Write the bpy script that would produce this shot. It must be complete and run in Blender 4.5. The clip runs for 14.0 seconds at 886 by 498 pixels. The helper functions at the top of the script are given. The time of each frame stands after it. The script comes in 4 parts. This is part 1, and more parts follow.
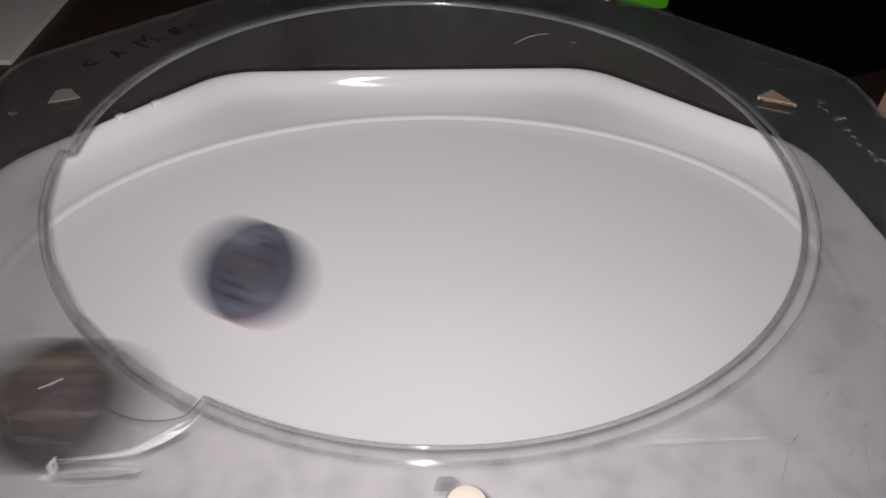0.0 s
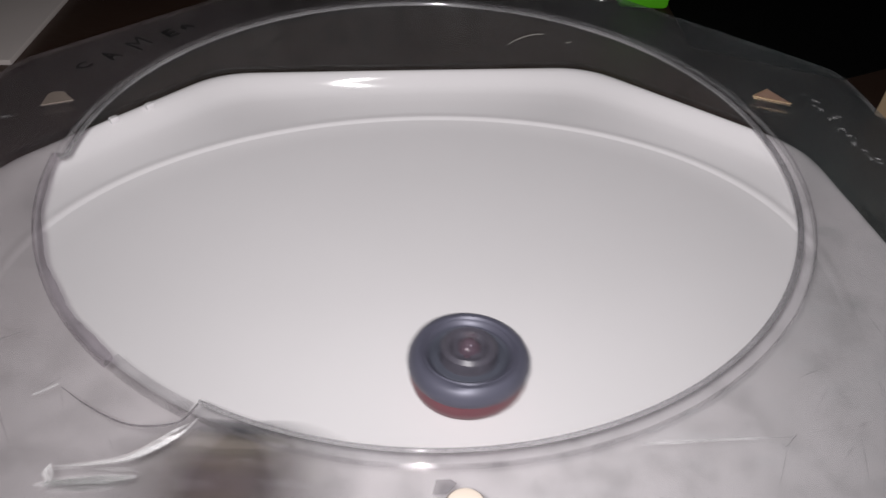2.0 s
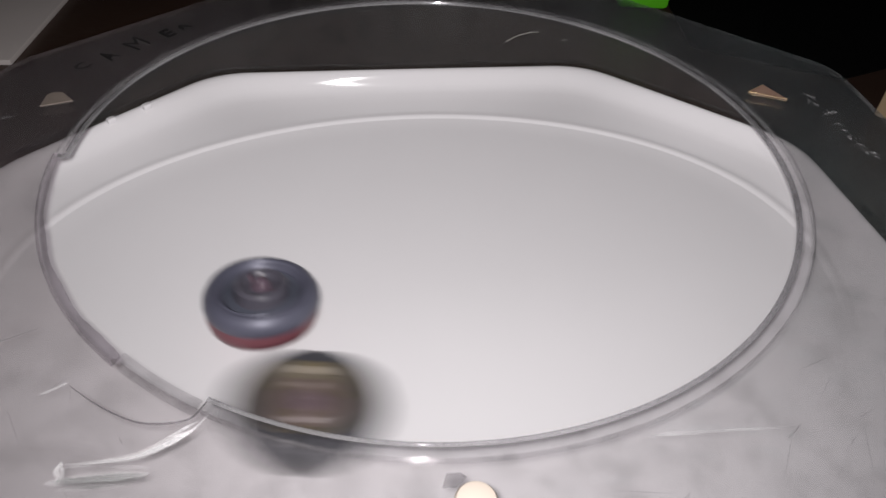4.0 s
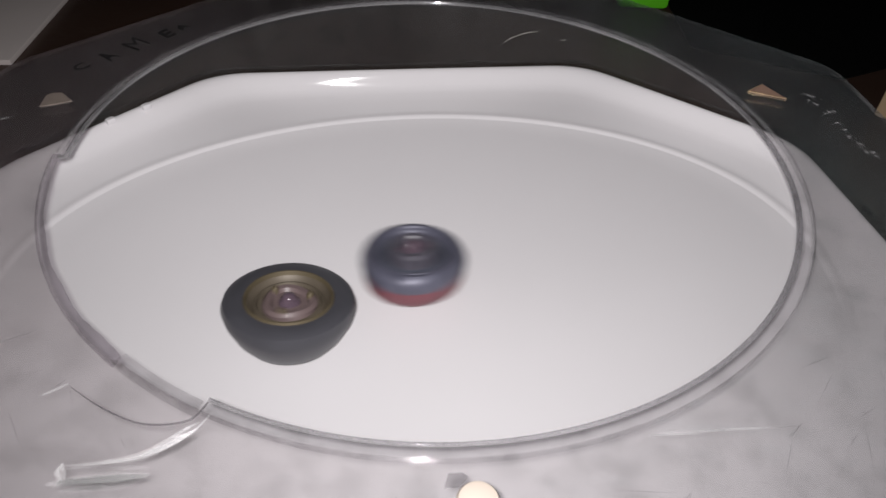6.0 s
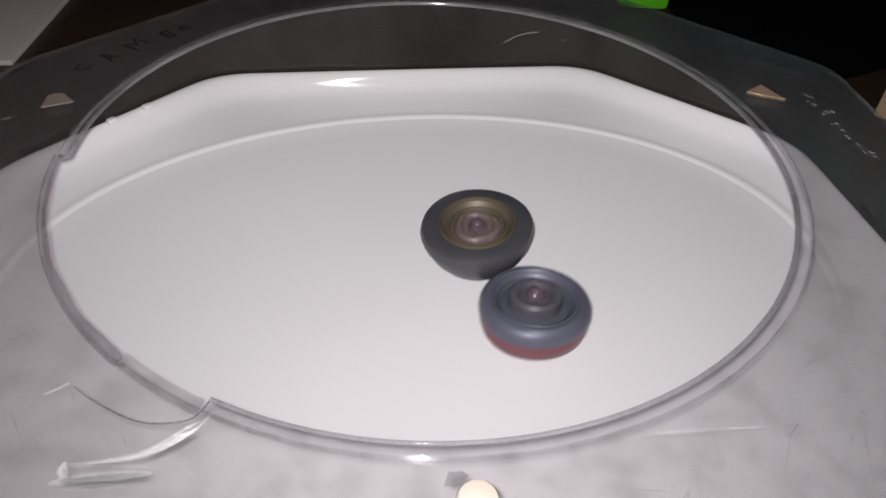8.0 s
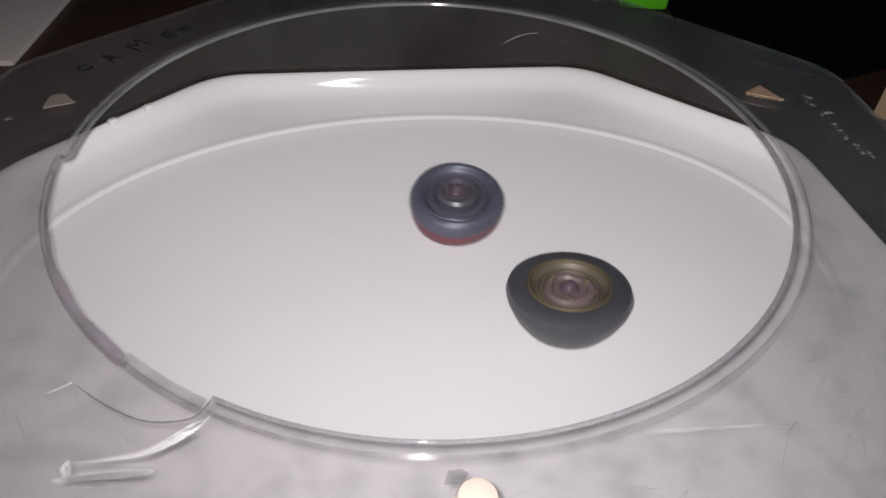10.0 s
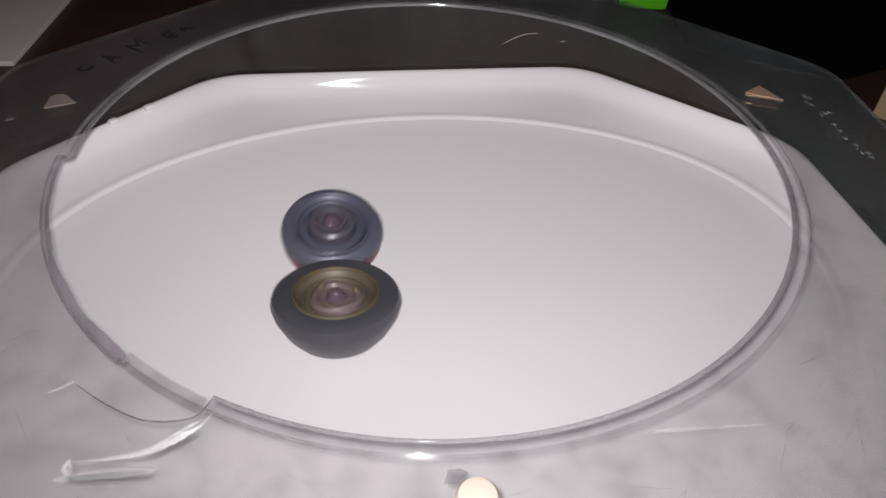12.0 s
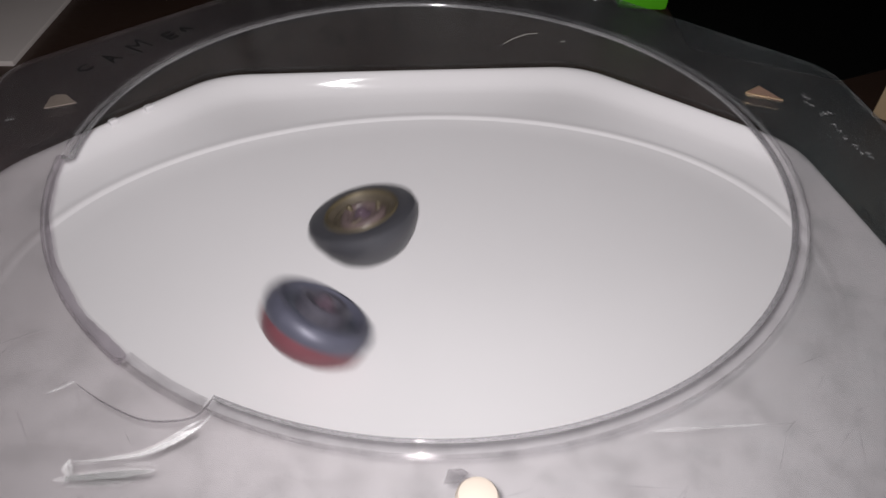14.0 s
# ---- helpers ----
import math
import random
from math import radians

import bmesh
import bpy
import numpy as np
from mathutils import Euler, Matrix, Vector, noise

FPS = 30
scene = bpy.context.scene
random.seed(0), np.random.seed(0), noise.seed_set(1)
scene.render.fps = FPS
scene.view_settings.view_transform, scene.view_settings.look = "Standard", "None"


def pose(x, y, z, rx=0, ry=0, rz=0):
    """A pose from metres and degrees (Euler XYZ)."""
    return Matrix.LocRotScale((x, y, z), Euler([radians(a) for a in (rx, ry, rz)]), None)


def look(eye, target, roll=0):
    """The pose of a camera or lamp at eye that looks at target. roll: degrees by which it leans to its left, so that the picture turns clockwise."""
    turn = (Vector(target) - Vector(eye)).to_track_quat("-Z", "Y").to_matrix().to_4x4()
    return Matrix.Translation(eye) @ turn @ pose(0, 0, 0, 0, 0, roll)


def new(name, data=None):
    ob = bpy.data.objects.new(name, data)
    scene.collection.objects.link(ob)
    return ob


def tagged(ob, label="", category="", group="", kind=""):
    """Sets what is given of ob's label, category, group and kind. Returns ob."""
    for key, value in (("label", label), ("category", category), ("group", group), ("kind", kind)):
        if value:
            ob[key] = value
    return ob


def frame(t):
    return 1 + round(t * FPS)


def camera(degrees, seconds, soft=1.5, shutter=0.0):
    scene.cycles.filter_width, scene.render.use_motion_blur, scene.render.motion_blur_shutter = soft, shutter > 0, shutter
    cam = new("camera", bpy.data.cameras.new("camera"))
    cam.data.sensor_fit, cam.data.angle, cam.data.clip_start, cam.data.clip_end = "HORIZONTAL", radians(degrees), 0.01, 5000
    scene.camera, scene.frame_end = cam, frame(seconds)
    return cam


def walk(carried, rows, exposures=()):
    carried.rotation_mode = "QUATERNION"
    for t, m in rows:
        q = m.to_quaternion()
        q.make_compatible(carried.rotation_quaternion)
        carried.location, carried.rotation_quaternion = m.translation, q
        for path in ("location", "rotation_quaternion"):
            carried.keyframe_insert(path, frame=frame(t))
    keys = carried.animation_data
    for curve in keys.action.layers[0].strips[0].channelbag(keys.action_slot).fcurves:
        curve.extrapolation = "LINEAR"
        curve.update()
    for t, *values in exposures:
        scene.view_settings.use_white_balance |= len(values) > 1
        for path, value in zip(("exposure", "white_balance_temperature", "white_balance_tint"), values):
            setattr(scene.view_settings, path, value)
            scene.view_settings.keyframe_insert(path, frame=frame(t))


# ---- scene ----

# ---- camera: stands still on a small stand, settles back by three millimetres ----
cam = camera(65, 14.0, soft=1.6, shutter=0.8)
EYE = Vector((0.0, -0.223, 0.222))
VIEW = Vector((0.0, math.cos(radians(41.6)), -math.sin(radians(41.6))))


def stand(back):
    e = EYE - VIEW * back
    return look(e, e + VIEW, 2.6)


walk(cam, [(0, stand(0.0)), (6.5, stand(0.0)), (8.2, stand(0.0012)), (10.3, stand(0.0024)), (14.0, stand(0.0030))],
     exposures=[(0, -0.15), (0.3, -0.05), (0.5, 0.0), (14.0, 0.0)])

# ---- light: the phone's own flash beside the lens, and a dim dark room ----
world = bpy.data.worlds.new("room")
scene.world = world
world.use_nodes = True
world.node_tree.nodes["Background"].inputs[0].default_value = (0.85, 0.9, 1.0, 1)
world.node_tree.nodes["Background"].inputs[1].default_value = 0.012
flash = new("flash", bpy.data.lights.new("flash", "SPOT"))
flash.data.energy = 4.92
flash.data.spot_size, flash.data.spot_blend = radians(143), 1.0
flash.data.shadow_soft_size = 0.003
flash.data.color = (1.0, 0.962, 0.974)
FLASH = EYE + Vector((-0.003, -0.001, 0.0055))
flash.matrix_world = look(FLASH, FLASH + VIEW + Vector((0.02, 0, 0.43)))


# ---- materials ----
def nodes_of(name):
    m = bpy.data.materials.new(name)
    m.use_nodes = True
    return m, m.node_tree.nodes, m.node_tree.links


def surface(name, base, rough=0.5, metal=0.0, vary=0.12, scale=60.0, bump=0.05, fine=900.0, coat=0.0, spec=0.5, ior=1.46):
    """A procedural surface: broad tone, fine grain, relief."""
    m, n, l = nodes_of(name)
    b = n["Principled BSDF"]
    b.inputs["Metallic"].default_value = metal
    b.inputs["Coat Weight"].default_value = coat
    b.inputs["Specular IOR Level"].default_value = spec
    b.inputs["IOR"].default_value = ior
    co = n.new("ShaderNodeTexCoord")
    broad, grain = n.new("ShaderNodeTexNoise"), n.new("ShaderNodeTexNoise")
    broad.inputs["Scale"].default_value, broad.inputs["Detail"].default_value = scale, 4
    grain.inputs["Scale"].default_value, grain.inputs["Detail"].default_value = fine, 3
    l.new(co.outputs["Object"], broad.inputs["Vector"])
    l.new(co.outputs["Object"], grain.inputs["Vector"])
    mix = n.new("ShaderNodeMix")
    mix.data_type = "RGBA"
    lo = [c * (1 - vary) for c in base]
    hi = [min(1, c * (1 + vary)) for c in base]
    mix.inputs["A"].default_value, mix.inputs["B"].default_value = (*lo, 1), (*hi, 1)
    l.new(broad.outputs["Fac"], mix.inputs["Factor"])
    l.new(mix.outputs["Result"], b.inputs["Base Color"])
    rr = n.new("ShaderNodeMapRange")
    rr.inputs["To Min"].default_value, rr.inputs["To Max"].default_value = rough * 0.8, min(1, rough * 1.2)
    l.new(grain.outputs["Fac"], rr.inputs["Value"])
    l.new(rr.outputs["Result"], b.inputs["Roughness"])
    bp = n.new("ShaderNodeBump")
    bp.inputs["Strength"].default_value, bp.inputs["Distance"].default_value = bump, 0.0006
    l.new(grain.outputs["Fac"], bp.inputs["Height"])
    l.new(bp.outputs["Normal"], b.inputs["Normal"])
    return m


def clear_plastic(name, milk=0.017, tint=(0.955, 0.95, 0.955), gloss=0.14, scuffs=0.05, edge=0.4, smudge=0.915, white=0.72, slant=4.0, cast=0.0, specks=0.0, facing=0.03):
    """Thin scuffed acrylic: see-through, slightly milky, with a gloss that grows at a slant."""
    m, n, l = nodes_of(name)
    out = n["Material Output"]
    n.remove(n["Principled BSDF"])
    clear, body, shine = n.new("ShaderNodeBsdfTransparent"), n.new("ShaderNodeBsdfDiffuse"), n.new("ShaderNodeBsdfGlossy")
    clear.inputs[0].default_value = (*tint, 1)
    shine.inputs["Roughness"].default_value = gloss
    co = n.new("ShaderNodeTexCoord")
    cloud, hair, stretch = n.new("ShaderNodeTexNoise"), n.new("ShaderNodeTexNoise"), n.new("ShaderNodeMapping")
    cloud.inputs["Scale"].default_value, cloud.inputs["Detail"].default_value = 22, 6
    hair.inputs["Scale"].default_value, hair.inputs["Detail"].default_value = 70, 6
    stretch.inputs["Scale"].default_value, stretch.inputs["Rotation"].default_value = (1, 7, 1), (0, 0, 0.6)
    l.new(co.outputs["Object"], cloud.inputs["Vector"])
    l.new(co.outputs["Object"], stretch.inputs["Vector"])
    l.new(stretch.outputs["Vector"], hair.inputs["Vector"])
    a = n.new("ShaderNodeMapRange")
    a.inputs["From Min"].default_value, a.inputs["From Max"].default_value = 0.3, 0.75
    a.inputs["To Min"].default_value, a.inputs["To Max"].default_value = milk * 0.6, milk * 1.6
    l.new(cloud.outputs["Fac"], a.inputs["Value"])
    h = n.new("ShaderNodeMapRange")
    h.inputs["From Min"].default_value, h.inputs["From Max"].default_value = 0.56, 0.8
    h.inputs["To Min"].default_value, h.inputs["To Max"].default_value = 0.0, scuffs
    l.new(hair.outputs["Fac"], h.inputs["Value"])
    add = n.new("ShaderNodeMath")
    l.new(a.outputs["Result"], add.inputs[0])
    l.new(h.outputs["Result"], add.inputs[1])
    # fine dust grains; warm-left, bluish-right lens shading painted into the body colour
    dust, grains, both = n.new("ShaderNodeTexNoise"), n.new("ShaderNodeMapRange"), n.new("ShaderNodeMath")
    dust.inputs["Scale"].default_value, dust.inputs["Detail"].default_value = 170, 2
    grains.inputs["From Min"].default_value, grains.inputs["From Max"].default_value = 0.5, 0.8
    grains.inputs["To Max"].default_value = specks
    l.new(co.outputs["Object"], dust.inputs["Vector"])
    l.new(dust.outputs["Fac"], grains.inputs["Value"])
    l.new(add.outputs[0], both.inputs[0])
    l.new(grains.outputs["Result"], both.inputs[1])
    add = both
    xyz, across, side_tint = n.new("ShaderNodeSeparateXYZ"), n.new("ShaderNodeMapRange"), n.new("ShaderNodeMix")
    side_tint.data_type = "RGBA"
    across.inputs["From Min"].default_value, across.inputs["From Max"].default_value = -0.16, 0.16
    side_tint.inputs["A"].default_value = (white * (1 + cast * 0.5), white * (1 - cast * 0.3), white * (1 - cast * 0.2), 1)
    side_tint.inputs["B"].default_value = (white * (1 - cast), white * 0.985, white, 1)
    l.new(co.outputs["Object"], xyz.inputs[0])
    l.new(xyz.outputs["X"], across.inputs["Value"])
    l.new(across.outputs["Result"], side_tint.inputs["Factor"])
    l.new(side_tint.outputs["Result"], body.inputs[0])
    m1, m2, lw = n.new("ShaderNodeMixShader"), n.new("ShaderNodeMixShader"), n.new("ShaderNodeLayerWeight")
    power, fac = n.new("ShaderNodeMath"), n.new("ShaderNodeMapRange")
    power.operation = "POWER"
    power.inputs[1].default_value = slant
    l.new(lw.outputs["Facing"], power.inputs[0])
    l.new(power.outputs[0], fac.inputs["Value"])
    fac.inputs["To Min"].default_value, fac.inputs["To Max"].default_value = facing, edge
    dirt, tone = n.new("ShaderNodeTexNoise"), n.new("ShaderNodeMix")
    dirt.inputs["Scale"].default_value, dirt.inputs["Detail"].default_value, dirt.inputs["Roughness"].default_value = 95, 5, 0.66
    tone.data_type = "RGBA"
    tone.inputs["A"].default_value, tone.inputs["B"].default_value = (*[c * smudge for c in tint], 1), (*tint, 1)
    spread = n.new("ShaderNodeMapRange")
    spread.inputs["From Min"].default_value, spread.inputs["From Max"].default_value = 0.32, 0.52
    l.new(co.outputs["Object"], dirt.inputs["Vector"])
    l.new(dirt.outputs["Fac"], spread.inputs["Value"])
    l.new(spread.outputs["Result"], tone.inputs["Factor"])
    l.new(tone.outputs["Result"], clear.inputs[0])
    l.new(add.outputs[0], m1.inputs[0])
    l.new(clear.outputs[0], m1.inputs[1])
    l.new(body.outputs[0], m1.inputs[2])
    l.new(fac.outputs["Result"], m2.inputs[0])
    l.new(m1.outputs[0], m2.inputs[1])
    l.new(shine.outputs[0], m2.inputs[2])
    bp = n.new("ShaderNodeBump")
    bp.inputs["Strength"].default_value, bp.inputs["Distance"].default_value = 0.12, 0.001
    l.new(cloud.outputs["Fac"], bp.inputs["Height"])
    l.new(bp.outputs["Normal"], shine.inputs["Normal"])
    l.new(m2.outputs[0], out.inputs["Surface"])
    return m


WHITE = surface("white_plastic", (0.78, 0.765, 0.775), 0.085, vary=0.025, scale=14, bump=0.02, spec=0.18)
LID = clear_plastic("clear_lid", milk=0.018, tint=(0.998, 0.989, 0.992), edge=0.90, slant=2.25, smudge=0.93, cast=0.30, specks=0.008)
BEAD = clear_plastic("clear_bead", milk=0.009, tint=(0.955, 0.95, 0.955), gloss=0.05, scuffs=0.02, edge=0.4)
# milk paints the edge's bright glint, the dark tint its refraction
LIP_EDGE = clear_plastic("glint_edge", milk=0.16, tint=(0.72, 0.71, 0.73), gloss=0.09, scuffs=0.04, edge=0.6, facing=0.10)
SIDE = clear_plastic("clear_side", milk=0.006, tint=(0.93, 0.93, 0.93), gloss=0.3, scuffs=0.01, edge=0.08)
GLARE_SCRATCH = clear_plastic("glare_and_scratch_white", milk=0.14, facing=0.0, edge=0.0, tint=(1.0, 1.0, 1.0), gloss=0.25, scuffs=0.3, smudge=1.0, white=0.95)
SOFT_GLARE = clear_plastic("soft_glare_white", milk=0.07, facing=0.0, edge=0.0, tint=(1.0, 1.0, 1.0), gloss=0.3, scuffs=0.15, smudge=1.0, white=0.95)
SPLINTER = clear_plastic("splintered_plastic", milk=0.10, tint=(0.80, 0.79, 0.80), gloss=0.06, scuffs=0.1, facing=0.15)
ROOT = clear_plastic("broken_edge", milk=0.03, tint=(0.86, 0.84, 0.86), gloss=0.2, scuffs=0.05, edge=0.4)
CRACK = clear_plastic("crack_line", milk=0.05, tint=(0.66, 0.64, 0.66), gloss=0.3)
SCORE = clear_plastic("grey_score", milk=0.02, tint=(0.955, 0.948, 0.955), gloss=0.4, facing=0.01, scuffs=0.05)
DULL_DARK = clear_plastic("dull_dark", milk=0.05, tint=(0.76, 0.75, 0.76), gloss=0.4, scuffs=0.1)
SCRATCH_GLINT = clear_plastic("light_scratch_and_glint", milk=0.08, facing=0.0, edge=0.0, tint=(0.96, 0.96, 0.96), gloss=0.25, scuffs=0.25)
WOOD = surface("dark_wood", (0.060, 0.034, 0.024), 0.5, vary=0.4, scale=8, bump=0.2, fine=120)
DARK = surface("dark_wall", (0.02, 0.02, 0.022), 0.9, vary=0.2, scale=3)
CARD = surface("white_card", (0.70, 0.64, 0.61), 0.7, vary=0.05, scale=20)
GREEN = surface("green_plastic", (0.13, 0.62, 0.02), 0.4, vary=0.08, scale=30)
NEAR_BLACK = surface("near_black", (0.004, 0.0042, 0.004), 0.95, vary=0.3, scale=40, bump=0.3, fine=1500, spec=0.1)
BEIGE = surface("beige_card", (0.45, 0.33, 0.20), 0.7, vary=0.1, scale=20)
STICKER = surface("peach_sticker", (0.35, 0.225, 0.165), 0.6, vary=0.15, scale=200)
FADED = surface("faded_sticker", (0.20, 0.165, 0.14), 0.7, vary=0.2, scale=200)
HAIR = surface("pale_hair", (0.75, 0.72, 0.66), 0.5)
SCUFF = clear_plastic("dull_scuff", milk=0.07, tint=(0.90, 0.89, 0.90), gloss=0.3)
FOIL = surface("gold_foil", (0.55, 0.42, 0.24), 0.35, metal=0.8, vary=0.2, scale=300)
CREAM = surface("cream_plug", (0.50, 0.435, 0.37), 0.5, vary=0.05, scale=80)
INK = surface("black_ink", (0.005, 0.0048, 0.005), 0.6, vary=0.3, scale=200)
BLUE = surface("blue_metal", (0.096, 0.097, 0.132), 0.46, metal=0.2, vary=0.25, scale=120, coat=0.08)
SLATE = surface("slate_plastic", (0.072, 0.068, 0.085), 0.36, vary=0.3, scale=200, coat=0.1)
NAVY = surface("navy_plastic", (0.066, 0.071, 0.092), 0.4, vary=0.2, scale=150)
RED = surface("red_plastic", (0.155, 0.055, 0.067), 0.35, vary=0.2, scale=120)
PURPLE = surface("purple_plastic", (0.090, 0.064, 0.082), 0.10, vary=0.3, scale=200, coat=0.3)
BLACK = surface("black_rubber", (0.054, 0.054, 0.062), 0.38, vary=0.25, scale=120)
GOLD = surface("worn_gold", (0.130, 0.106, 0.066), 0.5, metal=0.35, vary=0.3, scale=200)
BROWN = surface("brown_plastic", (0.130, 0.096, 0.094), 0.42, vary=0.3, scale=200, coat=0.1)
BRONZE = surface("dull_bronze", (0.118, 0.098, 0.072), 0.50, metal=0.3, vary=0.3, scale=180)
STEEL = surface("steel", (0.45, 0.43, 0.45), 0.22, metal=1.0, vary=0.1, scale=200)


# ---- building helpers ----
def smooth(me, angle=35):
    for p in me.polygons:
        p.use_smooth = True
    me.set_sharp_from_angle(angle=radians(angle))


def part(name, bm, material, parent=None, label="", angle=35):
    """Links a bmesh as one mesh object under a thing or a part."""
    bmesh.ops.recalc_face_normals(bm, faces=bm.faces)
    me = bpy.data.meshes.new(name)
    bm.to_mesh(me)
    bm.free()
    me.materials.append(material)
    smooth(me, angle)
    ob = new(name, me)
    if parent:
        ob.parent = parent
    if label:
        ob["label"] = label
    return ob


def lathe(profile, steps=96, waves=0, depth=0.0, lo=0.0, hi=1.0):
    """Turns a profile of (radius, height) about z; waves scallop the radius between heights lo and hi."""
    bm = bmesh.new()
    rings = []
    for r, z in profile:
        if r < 1e-6:
            rings.append([bm.verts.new((0, 0, z))])
            continue
        ring = []
        for i in range(steps):
            a = math.tau * i / steps
            q = r * (1 + (depth * math.cos(waves * a) if waves and lo <= z <= hi else 0))
            ring.append(bm.verts.new((q * math.cos(a), q * math.sin(a), z)))
        rings.append(ring)
    for a, b in zip(rings, rings[1:]):
        for i in range(steps):
            j = (i + 1) % steps
            if len(a) == 1 and len(b) > 1:
                bm.faces.new((a[0], b[j], b[i]))
            elif len(b) == 1 and len(a) > 1:
                bm.faces.new((a[i], a[j], b[0]))
            elif len(a) > 1:
                bm.faces.new((a[i], a[j], b[j], b[i]))
    return bm


def box(sx, sy, sz, bevel=0.002):
    """A bevelled block that stands on z = 0."""
    bm = bmesh.new()
    bmesh.ops.create_cube(bm, size=1)
    bmesh.ops.scale(bm, vec=(sx, sy, sz), verts=bm.verts)
    bmesh.ops.translate(bm, vec=(0, 0, sz / 2), verts=bm.verts)
    if bevel:
        bmesh.ops.bevel(bm, geom=bm.edges[:], offset=bevel, segments=2, affect="EDGES", profile=0.6)
    return bm


def plate(points, z0, z1):
    """An upright prism on a closed outline."""
    bm = bmesh.new()
    low = [bm.verts.new((x, y, z0)) for x, y in points]
    top = [bm.verts.new((x, y, z1)) for x, y in points]
    bm.faces.new(top)
    bm.faces.new(low[::-1])
    for i in range(len(points)):
        j = (i + 1) % len(points)
        bm.faces.new((low[i], low[j], top[j], top[i]))
    return bm


def octagon(ax, ay, cx, cy, near_y, near_cx, near_cy, rounding, steps=7):
    """Chamfered rectangle: half width ax, far side ay, near side near_y, corners at cx and cy, rounded."""
    raw = [Vector(p) for p in ((ax, -near_cy), (ax, cy), (cx, ay), (-cx, ay), (-ax, cy), (-ax, -near_cy), (-near_cx, -near_y), (near_cx, -near_y))]
    out = []
    for i, p in enumerate(raw):
        a, b = raw[i - 1], raw[(i + 1) % 8]
        u, v = (a - p).normalized(), (b - p).normalized()
        s, e = p + u * rounding, p + v * rounding
        for k in range(steps):
            t = k / (steps - 1)
            out.append((1 - t) ** 2 * s + 2 * t * (1 - t) * p + t * t * e)
    return out


def reach(outline, a):
    """How far the outline lies from its middle in the direction a."""
    d = Vector((math.cos(a), math.sin(a)))
    best = 0
    for i, p in enumerate(outline):
        q = outline[(i + 1) % len(outline)] - p
        den = d.x * q.y - d.y * q.x
        if abs(den) > 1e-9:
            t = (p.x * q.y - p.y * q.x) / den
            s = (p.x * d.y - p.y * d.x) / den
            if -1e-6 <= s <= 1 + 1e-6:
                best = max(best, t)
    return best


# ---- setting: dark table and room ----
table = tagged(new("table"), "dark brown wooden table under the stadium", "table")
table.location = (0, 0.25, -0.80)
part("tabletop", box(1.6, 1.2, 0.03, 0.004), WOOD, table).location = (0, 0, 0.756)
for x in (-0.74, 0.74):
    for y in (-0.54, 0.54):
        part("leg", box(0.06, 0.06, 0.754, 0.004), WOOD, table).location = (x, y, 0)
for nm, loc, size in (("wall_north", (0, 2.0, -0.8), (4.2, 0.1, 2.6)), ("wall_south", (0, -2.0, -0.8), (4.2, 0.1, 2.6)),
                      ("wall_east", (2.05, 0, -0.8), (0.1, 3.9, 2.6)), ("wall_west", (-2.05, 0, -0.8), (0.1, 3.9, 2.6)),
                      ("floor", (0, 0, -0.87), (4.2, 4.1, 0.07)), ("ceiling", (0, 0, 1.8), (4.2, 4.1, 0.07))):
    w = tagged(part(nm, box(*size, 0), DARK), "plain dark surface of the unlit room", nm.split("_")[0], kind="structure")
    w.location = loc

# ---- the stadium: a white plastic bowl ----
CENTRE = Vector((-0.0063, 0.0, 0.0))
RIM = octagon(0.195, 0.146, 0.1055, 0.0565, 0.178, 0.112, 0.095, 0.018)
RX, RY, RY_NEAR = 0.1800, 0.1228, 0.158


def bowl():
    bm = bmesh.new()
    steps = 256
    prof = []
    for i in range(1, 15):
        q = i / 14 * 0.985
        prof.append(("in", q, 0.0150 * q ** 2))
    prof += [("in", 0.987, 0.0147), ("in", 0.990, 0.0153), ("in", 0.994, 0.0160), ("in", 1.000, 0.0164), ("in", 1.008, 0.0165), ("in", 1.016, 0.0166)]
    prof += [("mix", 0.08, 0.0171), ("mix", 0.35, 0.0194), ("mix", 0.58, 0.0218), ("mix", 0.67, 0.0236), ("mix", 0.73, 0.0256), ("mix", 0.785, 0.0281),
             ("mix", 0.83, 0.0302), ("mix", 0.88, 0.0320), ("mix", 0.93, 0.0331), ("mix", 0.97, 0.0332), ("mix", 1.0, 0.0328), ("out", 0.0015, 0.0316), ("out", 0.0020, 0.029),
             ("out", 0.0020, 0.024), ("out", 0.0005, 0.022), ("out", -0.004, -0.012), ("out", -0.008, -0.014), ("out", -0.03, -0.014)]
    rings = []
    for kind, v, z in prof:
        ring = []
        for i in range(steps):
            a = math.tau * i / steps
            e = a - radians(1.6)
            inner = 1 / math.sqrt((math.cos(e) / RX) ** 2 + (math.sin(e) / (RY if math.sin(e) > 0 else RY_NEAR)) ** 2)
            outer = reach(RIM, a)
            inner = min(inner, outer - 0.012)
            r = inner * v if kind == "in" else inner * 1.016 + (outer - inner * 1.016) * v if kind == "mix" else outer + v
            zz = z
            if kind == "in" and v > 0.986 and math.sin(e) < 0:
                fade = min(1, -math.sin(e) / 0.35)
                zz = z * (1 - fade) + 0.0150 * v * v * fade
            ring.append(bm.verts.new((r * math.cos(a), r * math.sin(a), zz)))
        rings.append(ring)
    mid = bm.verts.new((0, 0, 0))
    for i in range(steps):
        j = (i + 1) % steps
        bm.faces.new((mid, rings[0][i], rings[0][j]))
        for a, b in zip(rings, rings[1:]):
            bm.faces.new((a[i], a[j], b[j], b[i]))
    return bm


